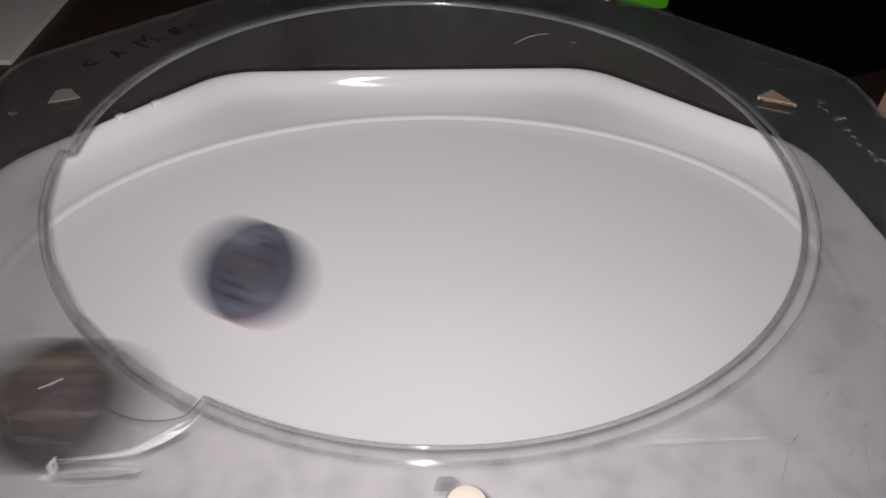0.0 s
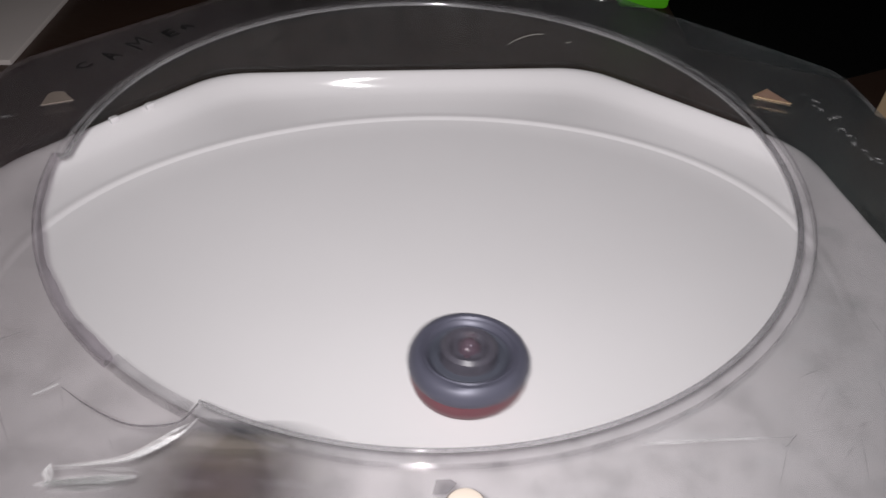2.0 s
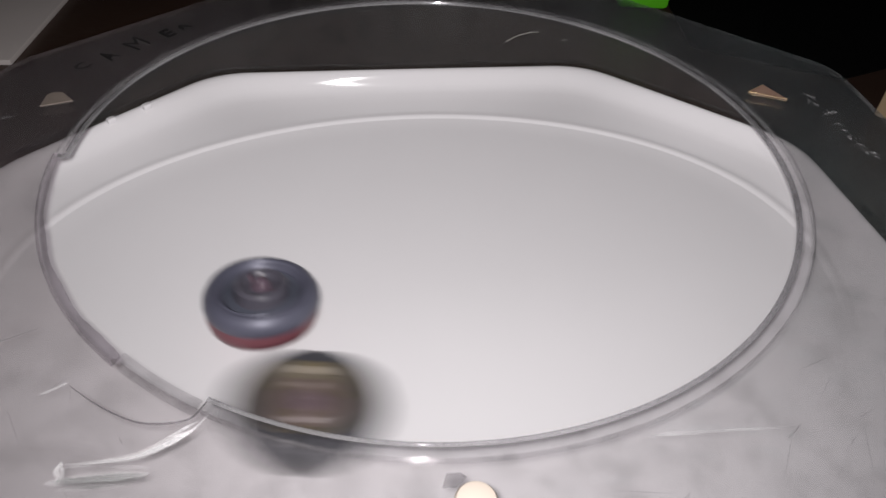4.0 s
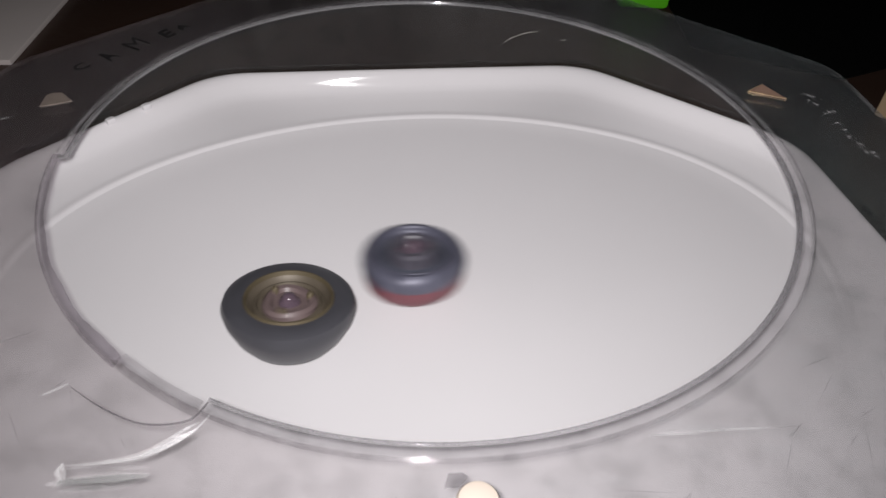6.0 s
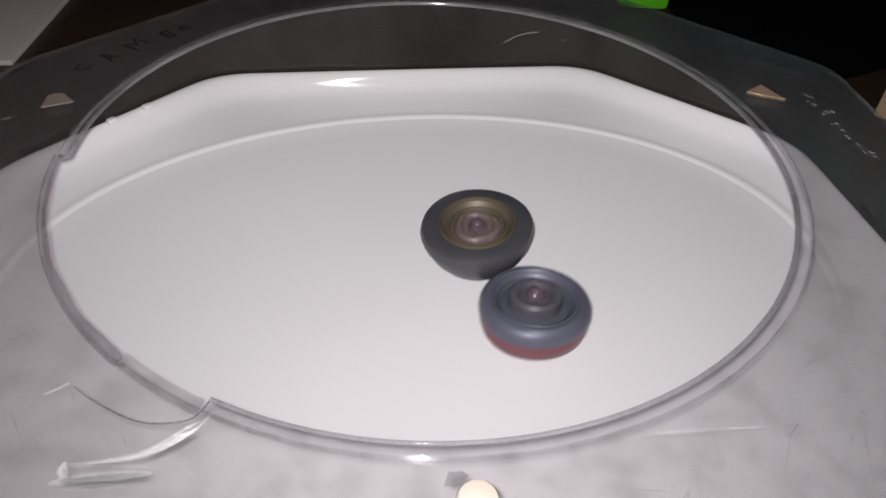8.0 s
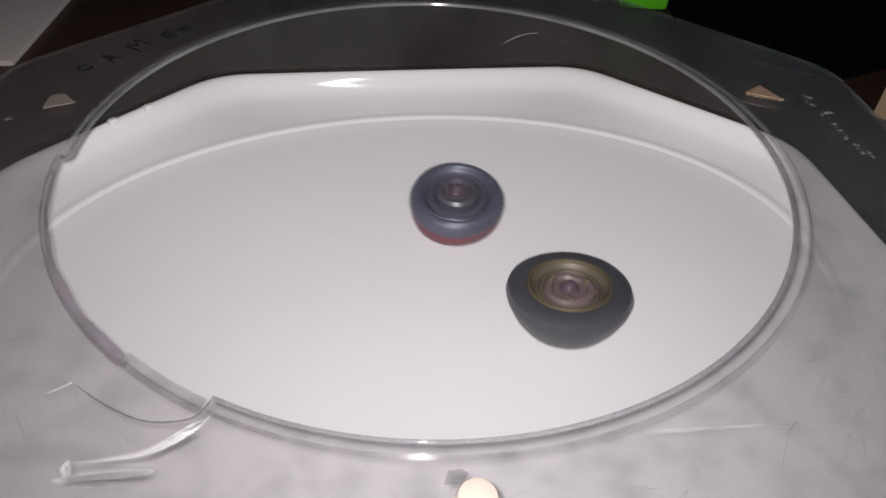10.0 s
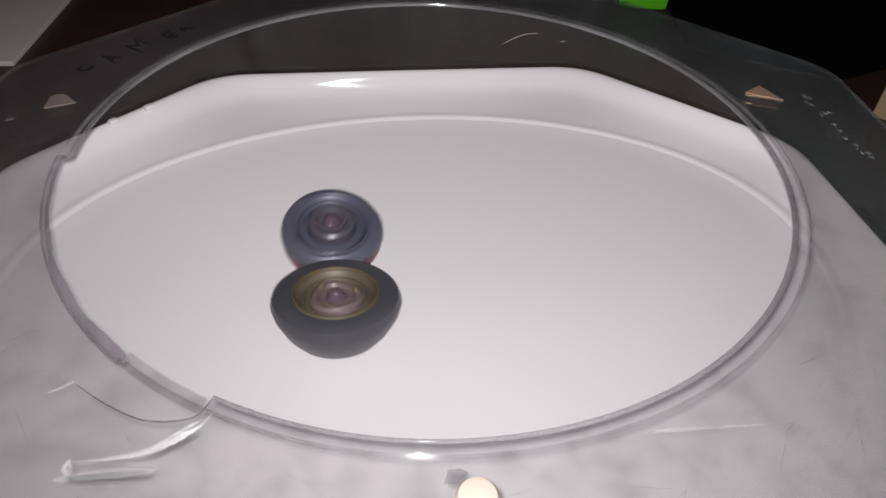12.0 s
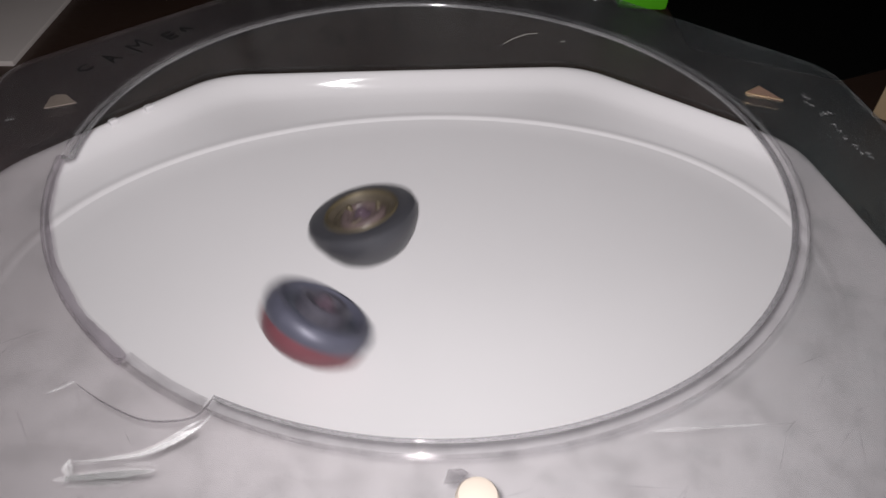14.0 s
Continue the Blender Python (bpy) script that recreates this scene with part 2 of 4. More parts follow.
stadium = tagged(new("stadium"), "white plastic spinning-top stadium with an octagonal rim and oval ridge", "stadium")
part("basin", bowl(), WHITE, stadium, angle=60)

# ---- the clear cover ----
cover = tagged(new("stadium_cover"), "clear scuffed plastic cover with a round opening, cracked lip", "cover")


def lip_at(f, a):
    """A point of the opening's lip: f = 0 at its sunk inner end, 1 where it meets the sheet."""
    r = 0.1311 + 0.0040 * f
    return Vector((0.0002 + 0.0008 * f + r * math.cos(a), 0.0014 - 0.0008 * f + r * math.sin(a)))


HOLE = 0.1352
TURN = Matrix.Rotation(radians(5.2), 2)
EDGE = [TURN @ (q + Vector((0.005, 0))) for q in octagon(0.1835, 0.148, 0.096, 0.0605, 0.174, 0.105, 0.085, 0.012)]
RIM_HERE = [Matrix.Rotation(radians(8.4), 2) @ q for q in RIM]
TOP = 0.078


def sheet():
    """The flat top with its round opening; the opening's edge is chipped where the bead has broken off."""
    bm = bmesh.new()
    steps = 288
    rows = []
    for z, lo in ((TOP, True), (TOP - 0.0018, False)):
        inner, outer = [], []
        for i in range(steps):
            a = math.tau * i / steps
            q = lip_at(0.97, a)
            if radians(188) < a < radians(235):
                q = lip_at(1.25, a)
            inner.append(bm.verts.new((q.x, q.y, z)))
            o = reach(EDGE, a)
            outer.append(bm.verts.new((o * math.cos(a), o * math.sin(a), z)))
        rows.append((inner, outer))
    (i0, o0), (i1, o1) = rows
    for i in range(steps):
        j = (i + 1) % steps
        bm.faces.new((i0[i], i0[j], o0[j], o0[i]))
        bm.faces.new((i1[i], i1[j], o1[j], o1[i]))
        bm.faces.new((i0[i], i0[j], i1[j], i1[i]))
        bm.faces.new((o0[i], o0[j], o1[j], o1[i]))
    return bm


def bead(start, end, steps=220, part_of="lip"):
    """The sunk, flared lip round the opening, from one broken end to the other; root: the low stub left of it."""
    bm = bmesh.new()
    root = part_of == "root"
    prof = [(1.06, -0.0018), (1.10, 0.0002), (1.0, 0.0009), (0.88, 0.0007), (0.76, 0.0001), (0.52, -0.0002), (0.30, -0.0004), (0.12, -0.0007), (0.0, -0.0012),
            (0.03, -0.0017), (0.12, -0.0017), (0.24, -0.0013), (0.55, -0.0013), (0.85, -0.0016)]
    if part_of == "edge":
        prof = [(0.32, -0.0003), (0.18, -0.0001), (0.06, -0.0003), (-0.02, -0.0008), (-0.03, -0.0013), (0.02, -0.0018), (0.14, -0.0016), (0.28, -0.0008)]
    if root:
        prof = [(1.48, -0.0004), (1.45, 0.0003), (1.30, 0.0006), (1.10, 0.0004), (0.98, 0.0002), (0.86, -0.0004), (0.86, -0.0010), (0.95, -0.0019), (1.4, -0.0019)]
    rings = []
    for i in range(steps + 1):
        a = radians(start + (end - start) * i / steps)
        w = 0.03 * math.sin(i * 1.7) + 0.07 * math.sin(i * 0.43) - 0.32 * (i / steps) ** 1.3 if root else 0
        rings.append([bm.verts.new((*lip_at(f + w * (f < 1.0), a), TOP + z)) for f, z in prof])
    n = len(prof)
    for a, b in zip(rings, rings[1:]):
        for k in range(n):
            bm.faces.new((a[k], a[(k + 1) % n], b[(k + 1) % n], b[k]))
    bm.faces.new(rings[0])
    bm.faces.new(rings[-1][::-1])
    return bm


def skirt():
    """The slanting side of the cover down to the stadium's rim."""
    bm = bmesh.new()
    steps = 256
    rings = []
    for off, z, base in ((0.0, TOP, EDGE), (0.0015, TOP - 0.004, EDGE), (-0.002, 0.0345, RIM_HERE), (0.003, 0.0340, RIM_HERE), (0.003, 0.0352, RIM_HERE), (-0.0005, 0.0356, RIM_HERE), (0.0, TOP - 0.004, EDGE), (-0.0015, TOP - 0.0018, EDGE)):
        rings.append([bm.verts.new(((reach(base, math.tau * i / steps) + off) * math.cos(math.tau * i / steps), (reach(base, math.tau * i / steps) + off) * math.sin(math.tau * i / steps), z)) for i in range(steps)])
    for a, b in zip(rings, rings[1:]):
        for i in range(steps):
            j = (i + 1) % steps
            bm.faces.new((a[i], a[j], b[j], b[i]))
    return bm


part("top_sheet", sheet(), LID, cover)
part("lip", bead(-112.5, 188.6), BEAD, cover, "rounded clear lip broken off at one side", 75)
lip = bpy.data.objects["lip"]
part("inner_edge", bead(-112.5, 188.4, 220, "edge"), LIP_EDGE, lip, "inner edge of the clear lip, glint and dark refraction painted in", 85)
part("lip_root", bead(-171.4, -125.5, 60, "root"), ROOT, cover, "low stub where the lip broke off")
part("loose_lip_piece", bead(-125.5, -113.2, 14), BEAD, cover, "cracked piece of the clear lip").location = (-0.0006, -0.0004, -0.0012)
rng = random.Random(11)
for a, f in ((188.9, 0.25), (189.1, 0.55), (188.7, 0.85)):
    bm = bmesh.new()
    bmesh.ops.create_icosphere(bm, subdivisions=2, radius=0.0009)
    for v in bm.verts:
        v.co *= rng.uniform(0.7, 1.25)
    q = lip_at(f, radians(a))
    part("splinter", bm, SPLINTER, cover, "whitish broken splinter of the lip", 20).location = (q.x, q.y, TOP - 0.0006)
part("side_wall", skirt(), SIDE, cover, angle=20)


# ---- spinning tops ----
def blue_top():
    top = tagged(new("spinning_top"), "blue and red battling spinning top with a raised hub", "spinning top", group="battling tops")
    part("attack_ring", lathe([(0.0150, 0.0212), (0.0158, 0.0226), (0.0168, 0.0232), (0.0173, 0.0228), (0.0180, 0.0236), (0.0196, 0.0237), (0.0213, 0.0226), (0.0226, 0.0200), (0.0228, 0.0178), (0.0220, 0.0160), (0.0150, 0.0150), (0.0150, 0.0215)], 120, 3, 0.010, 0.0145, 0.0230), BLUE, top)
    part("face_disc", lathe([(0.0, 0.0205), (0.0128, 0.0205), (0.0138, 0.0200), (0.0155, 0.0212), (0.0152, 0.0150), (0, 0.0150)]), NAVY, top)
    part("hub", lathe([(0.0, 0.0245), (0.0058, 0.0240), (0.0070, 0.0258), (0.0090, 0.0262), (0.0104, 0.0250), (0.0110, 0.0205), (0, 0.0200)]), SLATE, top)
    bolt = part("bolt", lathe([(0, 0.0285), (0.0010, 0.0284), (0.0019, 0.0280), (0.0026, 0.0273), (0.0030, 0.0262), (0.0038, 0.0256), (0.0042, 0.0240), (0, 0.0240)], 24, 3, 0.06, 0.024, 0.0265), PURPLE, top, "purple domed centre bolt")
    part("weight_ring", lathe([(0.0100, 0.0152), (0.0216, 0.0159), (0.0222, 0.0130), (0.0212, 0.0094), (0.0184, 0.0068), (0.0100, 0.0062)], 120, 3, 0.012, 0.006, 0.0140), RED, top, "red plastic lower ring")
    part("tip", lathe([(0.0105, 0.0070), (0.0085, 0.0045), (0.0050, 0.0030), (0.0022, 0.0006), (0, 0.0)], 48), NAVY, top)
    for k in range(2):
        q = math.tau * k / 2 + 0.4
        part("stud", lathe([(0, 0.0018), (0.0010, 0.0016), (0.0015, 0.0008), (0.0016, -0.001)], 14), PURPLE, top).location = (0.0064 * math.cos(q), 0.0064 * math.sin(q), 0.0242)
    return top


def black_top():
    top = tagged(new("spinning_top"), "large black spinning top with a worn gold dished centre", "spinning top", group="battling tops")
    part("shell", lathe([(0.0172, 0.0240), (0.0182, 0.0259), (0.0235, 0.0262), (0.0258, 0.0250), (0.0267, 0.0226), (0.0258, 0.0190), (0.0228, 0.0132), (0.0190, 0.0084), (0.0154, 0.0058), (0.0110, 0.0048)], 120, 4, 0.006, 0.018, 0.0256), BLACK, top)
    part("gold_rim", lathe([(0.0182, 0.0255), (0.0177, 0.0267), (0.0171, 0.0267), (0.0165, 0.0250)]), GOLD, top, "thin worn gold rim")
    part("dish", lathe([(0.0170, 0.0258), (0.0160, 0.0243), (0.0144, 0.0231), (0.0139, 0.0238), (0.0132, 0.0239), (0.0126, 0.0226), (0.0, 0.0219)]), BRONZE, top, "dull bronze dish")
    part("wheel", lathe([(0.0, 0.0236), (0.0068, 0.0236), (0.0077, 0.0249), (0.0096, 0.0251), (0.0110, 0.0240), (0.0113, 0.0214)], 96, 3, 0.05, 0.0225, 0.026), BROWN, top)
    part("bolt", lathe([(0, 0.0275), (0.0011, 0.0274), (0.0022, 0.0269), (0.0029, 0.0260), (0.0032, 0.0251), (0.0042, 0.0245), (0.0046, 0.0228), (0, 0.0228)], 24, 3, 0.06, 0.0225, 0.0255), PURPLE, top, "purple domed centre bolt")
    part("tip", lathe([(0.0112, 0.0050), (0.0090, 0.0032), (0.0040, 0.0022), (0.0018, 0.0005), (0, 0.0)], 48), BLACK, top)
    for k in range(3):
        q = math.tau * k / 3 + 0.4
        part("stud", lathe([(0, 0.0018), (0.0010, 0.0016), (0.0015, 0.0008), (0.0016, -0.001)], 14), GOLD, top).location = (0.0086 * math.cos(q), 0.0086 * math.sin(q), 0.0249)
    for o in top.children:
        o.data.transform(Matrix.Diagonal((0.955, 0.955, 1.05, 1)))
        o.location = Vector((0.955, 0.955, 1.05)) * o.location
    return top


blue = blue_top()
black = black_top()

# ---- things round the stadium ----
t = tagged(part("white_board", box(0.26, 0.40, 0.004, 0.0008), CARD), "thin off-white board lying on the dark table", "board")
t.matrix_basis = pose(-0.3055, 0.2145, -0.014) @ pose(0, 0, 0, 0, 0, 4.65) @ pose(-0.13, 0.20, 0)
tub = tagged(new("green_tub"), "bright green plastic tub with a lid on the table", "tub")
tub.matrix_basis = pose(0.1615, 0.412, -0.014)
part("body", box(0.043, 0.098, 0.040, 0.005), GREEN, tub)
part("lid", box(0.045, 0.100, 0.008, 0.002), GREEN, tub).location = (0, 0, 0.040)
# near-black sheet that makes the tabletop darker at the far right
t = tagged(part("black_sheet", plate([(0.1855, 0.292), (0.2865, 0.249), (0.60, 0.411), (0.60, 0.80), (0.1855, 0.80)], -0.014, -0.0130), NEAR_BLACK), "thin near-black sheet over the far right of the table", "mat")
t = tagged(part("carton", box(0.12, 0.12, 0.12, 0.002), BEIGE), "beige cardboard carton on the table", "carton")
t.matrix_basis = pose(0.2875, 0.199, -0.014) @ pose(0, 0, 0, 0, 0, -36) @ pose(0.06, 0.06, 0)


# ---- marks and small parts on the cover ----
def ribbon(points, widths, z, thick=0.0003, smooth_steps=6, bm=None):
    """A thin strip along a flowing line, wider or narrower on the way."""
    pts = [Vector(q) for q in points]
    line, wide = [], []
    for i in range(len(pts) - 1):
        p0, p1, p2, p3 = pts[max(0, i - 1)], pts[i], pts[i + 1], pts[min(len(pts) - 1, i + 2)]
        for k in range(smooth_steps):
            u = k / smooth_steps
            line.append(0.5 * (2 * p1 + (p2 - p0) * u + (2 * p0 - 5 * p1 + 4 * p2 - p3) * u * u + (3 * p1 - p0 - 3 * p2 + p3) * u ** 3))
            wide.append(widths[i] * (1 - u) + widths[i + 1] * u)
    line.append(pts[-1])
    wide.append(widths[-1])
    left, right = [], []
    for i, q in enumerate(line):
        d = (line[min(i + 1, len(line) - 1)] - line[max(i - 1, 0)]).normalized()
        side = Vector((-d.y, d.x)) * wide[i] / 2
        left.append(q + side)
        right.append(q - side)
    bm = bm or bmesh.new()
    if not thick:
        a, b = [[bm.verts.new((q.x, q.y, z)) for q in row] for row in (left, right)]
        for i in range(len(line) - 1):
            bm.faces.new((a[i], b[i], b[i + 1], a[i + 1]))
        return bm
    rows = [[bm.verts.new((q.x, q.y, h)) for q in row] for row, h in ((left, z), (right, z), (right, z + thick), (left, z + thick))]
    for i in range(len(line) - 1):
        for a, b in ((0, 1), (1, 2), (2, 3), (3, 0)):
            bm.faces.new((rows[a][i], rows[b][i], rows[b][i + 1], rows[a][i + 1]))
    bm.faces.new([r[0] for r in rows])
    bm.faces.new([r[-1] for r in rows][::-1])
    return bm


ON = TOP + 0.0001
part("crack", ribbon([(-0.0847, -0.1191), (-0.0782, -0.1230), (-0.0714, -0.1263), (-0.0651, -0.1285), (-0.0596, -0.1288), (-0.0545, -0.1279), (-0.0517, -0.1262), (-0.0498, -0.1218)],
                     [0.0001, 0.0002, 0.0003, 0.0003, 0.0004, 0.0004, 0.0004, 0.0003], ON), CRACK, cover, "dark hairline crack")


def frayed(points, widths, strands, spread, seed, thick=(0.2, 0.5)):
    """A mark frayed into many fine strands along one line."""
    r = random.Random(seed)
    bm = bmesh.new()
    for k in range(strands):
        first = r.randint(0, max(0, len(points) - 4))
        last = r.randint(min(len(points), first + 3), len(points))
        off = r.gauss(0, 0.5)
        pts, wid = [], []
        for i in range(first, last):
            w = widths[i] * spread
            pts.append((points[i][0] + off * w * 0.35 + r.gauss(0, 0.00012), points[i][1] + off * w + r.gauss(0, 0.00012)))
            wid.append(widths[i] * r.uniform(*thick))
        wid[0] = wid[-1] = 0.00008
        ribbon(pts, wid, ON + 0.00003 * k, 0, 6, bm)
    return bm


# glare of the flash on a bump, painted as white strands
tagged(part("glare_streak", frayed([(-0.0774, -0.1407), (-0.0735, -0.1402), (-0.0689, -0.1396), (-0.0618, -0.1379), (-0.0570, -0.1349), (-0.0535, -0.1321), (-0.0507, -0.1295), (-0.0477, -0.1242)],
                      [0.0014, 0.0012, 0.0012, 0.0018, 0.0034, 0.0044, 0.0038, 0.0012], 16, 0.50, 5, (0.16, 0.42)), GLARE_SCRATCH, cover, "white strands painted as glare along a bump in the plastic"), kind="stuff")
tagged(part("glare_streak_end", frayed([(-0.0774, -0.1402), (-0.0779, -0.1416), (-0.0761, -0.1437), (-0.0767, -0.1457)], [0.0016, 0.0026, 0.0030, 0.0026], 6, 0.5, 6, (0.2, 0.5)), GLARE_SCRATCH, cover), kind="stuff")
# second, blurrier glare, put in as faint white strands
tagged(part("glare_patch", frayed([(-0.0790, -0.1456), (-0.0749, -0.1449), (-0.0696, -0.1440), (-0.0636, -0.1434), (-0.0595, -0.1427), (-0.0570, -0.1420)], [0.0020, 0.0046, 0.0044, 0.0040, 0.0030, 0.0010], 18, 0.55, 7, (0.20, 0.45)), SOFT_GLARE, cover, "soft white glare painted on the clear plastic"), kind="stuff")
part("scratch", ribbon([(-0.0906, -0.1219), (-0.0879, -0.1200), (-0.0859, -0.1182)], [0.0002, 0.0005, 0.0003], ON), GLARE_SCRATCH, cover)
tagged(part("scratch", frayed([(0.0584, -0.1255), (0.0650, -0.1246), (0.0711, -0.1238), (0.0841, -0.1222), (0.0970, -0.1209)], [0.0003, 0.0010, 0.0013, 0.0008, 0.0003], 6, 0.5, 9), SCRATCH_GLINT, cover), kind="stuff")
part("scratch", ribbon([(-0.1635, 0.0016), (-0.1620, 0.0025), (-0.1606, 0.0030)], [0.0006, 0.0014, 0.0006], ON), SCRATCH_GLINT, cover)
# short dull scores round the opening
for points, w in (([(0.1107, -0.1043), (0.1071, -0.1091), (0.1036, -0.1138)], 0.0005), ([(0.1135, -0.1166), (0.1160, -0.1152), (0.1182, -0.1140)], 0.0008),
                  ([(0.1248, -0.1017), (0.1245, -0.1041), (0.1236, -0.1071)], 0.0010), ([(0.1099, -0.1229), (0.1075, -0.1253), (0.1050, -0.1276)], 0.0006),
                  ([(0.0984, -0.1022), (0.0978, -0.1034), (0.0973, -0.1045)], 0.0004), ([(0.0973, -0.1200), (0.0943, -0.1231), (0.0924, -0.1243)], 0.0006),
                  ([(0.0818, -0.1364), (0.0828, -0.1369), (0.0840, -0.1367)], 0.0005), ([(-0.0979, -0.1153), (-0.0963, -0.1150), (-0.0948, -0.1142)], 0.0010),
                  ([(-0.0845, -0.1198), (-0.0817, -0.1247), (-0.0814, -0.1280)], 0.0005), ([(-0.0963, -0.1271), (-0.0913, -0.1332), (-0.0886, -0.1361)], 0.0007),
                  ([(-0.0890, -0.1196), (-0.0868, -0.1168), (-0.0850, -0.1150)], 0.0007)):
    tagged(part("score", frayed([points[0], ((points[0][0] + points[1][0]) / 2, (points[0][1] + points[1][1]) / 2), points[1], points[2]], [w * 0.4, w, w, w * 0.4], 3, 0.7, int(1e5 * w)), SCORE, cover, "dull grey score"), kind="stuff")
part("dark_mark", plate([(0.0090, -0.1418), (0.0098, -0.1383), (0.0130, -0.1378), (0.0145, -0.1388), (0.0123, -0.1414)], ON, ON + 0.0003), DULL_DARK, cover, "small dark patch beside the plug")
plug = part("plug", lathe([(0, 0.0024), (0.0030, 0.0023), (0.0044, 0.0018), (0.0050, 0.0008), (0.0051, 0.0)], 40), CREAM, cover, "cream plastic plug")
plug.location = (0.0166, -0.1450, TOP)
part("sticker", plate([(-0.1532, 0.0115), (-0.1545, 0.0202), (-0.1530, 0.0222), (-0.1494, 0.0229), (-0.1427, 0.0168)][::-1], ON, ON + 0.0003), FADED, cover, "faded peach sticker scrap")
part("sticker", plate([(0.1347, 0.0500), (0.1429, 0.0568), (0.1494, 0.0450)][::-1], ON, ON + 0.0003), STICKER, cover, "peach triangular sticker scrap")
part("foil_edge", ribbon([(0.1347, 0.0500), (0.1420, 0.0474), (0.1494, 0.0450)], [0.0005, 0.0003, 0.0006], ON + 0.0003, 0.0002), FOIL, cover, "gold foil edge")
part("foil_edge", ribbon([(0.1347, 0.0500), (0.1388, 0.0536), (0.1429, 0.0568)], [0.0006, 0.0003, 0.0002], ON + 0.0003, 0.0002), FOIL, cover, "gold foil edge")


def letter(char, foot, foot_end, head):
    """One hand-inked capital on the cover, between its two feet and its head."""
    cu = bpy.data.curves.new("letter", "FONT")
    cu.body, cu.extrude, cu.offset = char, 0.01, (-0.004 if char == "M" else 0.022)
    ob = new("letter", cu)
    bpy.context.view_layer.update()
    me = bpy.data.meshes.new_from_object(ob)
    bpy.data.objects.remove(ob)
    xs, ys = [v.co.x for v in me.vertices], [v.co.y for v in me.vertices]
    o, u, v = Vector(foot), Vector(foot_end) - Vector(foot), Vector(head) - Vector(foot)
    for p in me.vertices:
        q = o + u * ((p.co.x - min(xs)) / (max(xs) - min(xs))) + v * ((p.co.y - min(ys)) / (max(ys) - min(ys)))
        p.co = (q.x, q.y, ON + (0.0002 if p.co.z > 0 else 0.0))
    me.materials.append(INK)
    made = new("letter", me)
    made.parent = cover
    made["label"] = "black hand-inked capital letter"


letter("C", (-0.1501, 0.0411), (-0.1472, 0.0466), (-0.1553, 0.0440))
letter("A", (-0.1407, 0.0508), (-0.1389, 0.0565), (-0.1492, 0.0543))
letter("M", (-0.1327, 0.0619), (-0.1303, 0.0700), (-0.1424, 0.0671))
letter("E", (-0.1241, 0.0754), (-0.1215, 0.0806), (-0.1307, 0.0805))
part("ink_bar", ribbon([(-0.1240, 0.0888), (-0.1205, 0.0886), (-0.1172, 0.0882)], [0.0012, 0.0020, 0.0011], ON + 0.0001, 0.0002), INK, cover, "black hand-inked stroke")
part("ink_bar", ribbon([(-0.1232, 0.0880), (-0.1215, 0.0862), (-0.1198, 0.0850)], [0.0010, 0.0019, 0.0012], ON + 0.0001, 0.0002), INK, cover, "black hand-inked stroke")

# raised moulded marks near the edge, too worn to read; pale colour paints their glints
rng = random.Random(4)
for x, y, u, v in ((0.1610, 0.0487, 15, -11), (0.1588, 0.0446, 7, -2), (0.1606, 0.0419, 8, -11), (0.1618, 0.0344, 4, -9), (0.1640, 0.0360, 7, -13), (0.1660, 0.0364, 9, -6), (0.1629, 0.0261, 17, 10), (0.1643, 0.0260, 1, -15),
                   (0.1645, 0.0218, 11, -2), (0.1643, 0.0165, 7, -12), (0.1650, 0.0170, -2, -17), (0.1668, 0.0117, 11, -6), (0.1666, 0.0096, 14, 8), (0.1670, 0.0063, 2, -12), (0.1695, 0.0063, 9, -6), (0.1693, 0.0031, 9, -3)):
    c, u = Vector((x, y)), Vector((u, v)) * 0.0001
    bend = Vector((-u.y, u.x)) * rng.uniform(-0.4, 0.4)
    part("moulded_bar", ribbon([c - u, c + bend, c + u], [0.0001, 0.00026, 0.0001], ON, 0.0004, 4), SCRATCH_GLINT, cover, "worn raised moulding with its glint in pale colour")

# fine scuffs of long use
bm = bmesh.new()
for k in range(90):
    a = rng.uniform(0, math.tau)
    r = rng.uniform(HOLE + 0.008, 0.185)
    x, y = r * math.cos(a), r * math.sin(a)
    if r > reach(EDGE, a) - 0.006 or (y > 0 and rng.random() < 0.6):
        continue
    d = rng.gauss(0.9 if x > 0 else 2.0, 0.7)
    n = rng.uniform(0.002, 0.009)
    u, w = Vector((math.cos(d), math.sin(d), 0)) * n, Vector((-math.sin(d), math.cos(d), 0)) * rng.uniform(0.00006, 0.00022)
    c = Vector((x, y, ON + 0.00005))
    bm.faces.new([bm.verts.new(c + q) for q in (-u, w + u * 0.1, u, -w + u * 0.1)])
tagged(part("scuffing", bm, SCUFF, cover, "fine dull scuff marks"), kind="stuff")

# stray hair and specks stuck to the far side wall
def thread(points, radius):
    cu = bpy.data.curves.new("hair", "CURVE")
    cu.dimensions, cu.bevel_depth, cu.bevel_resolution = "3D", radius, 1
    sp = cu.splines.new("POLY")
    sp.points.add(len(points) - 1)
    for q, v in zip(sp.points, points):
        q.co = (*v, 1)
    ob = new("hair", cu)
    bpy.context.view_layer.update()
    me = bpy.data.meshes.new_from_object(ob)
    bpy.data.objects.remove(ob)
    me.materials.append(HAIR)
    made = new("hair", me)
    made.parent = cover
    made["label"] = "pale hair stuck to the plastic"


thread([(0.0359, 0.1508, 0.0491), (0.0395, 0.1513, 0.0514), (0.0442, 0.1519, 0.0534), (0.0488, 0.1524, 0.0547), (0.0543, 0.1530, 0.0550)], 0.00011)
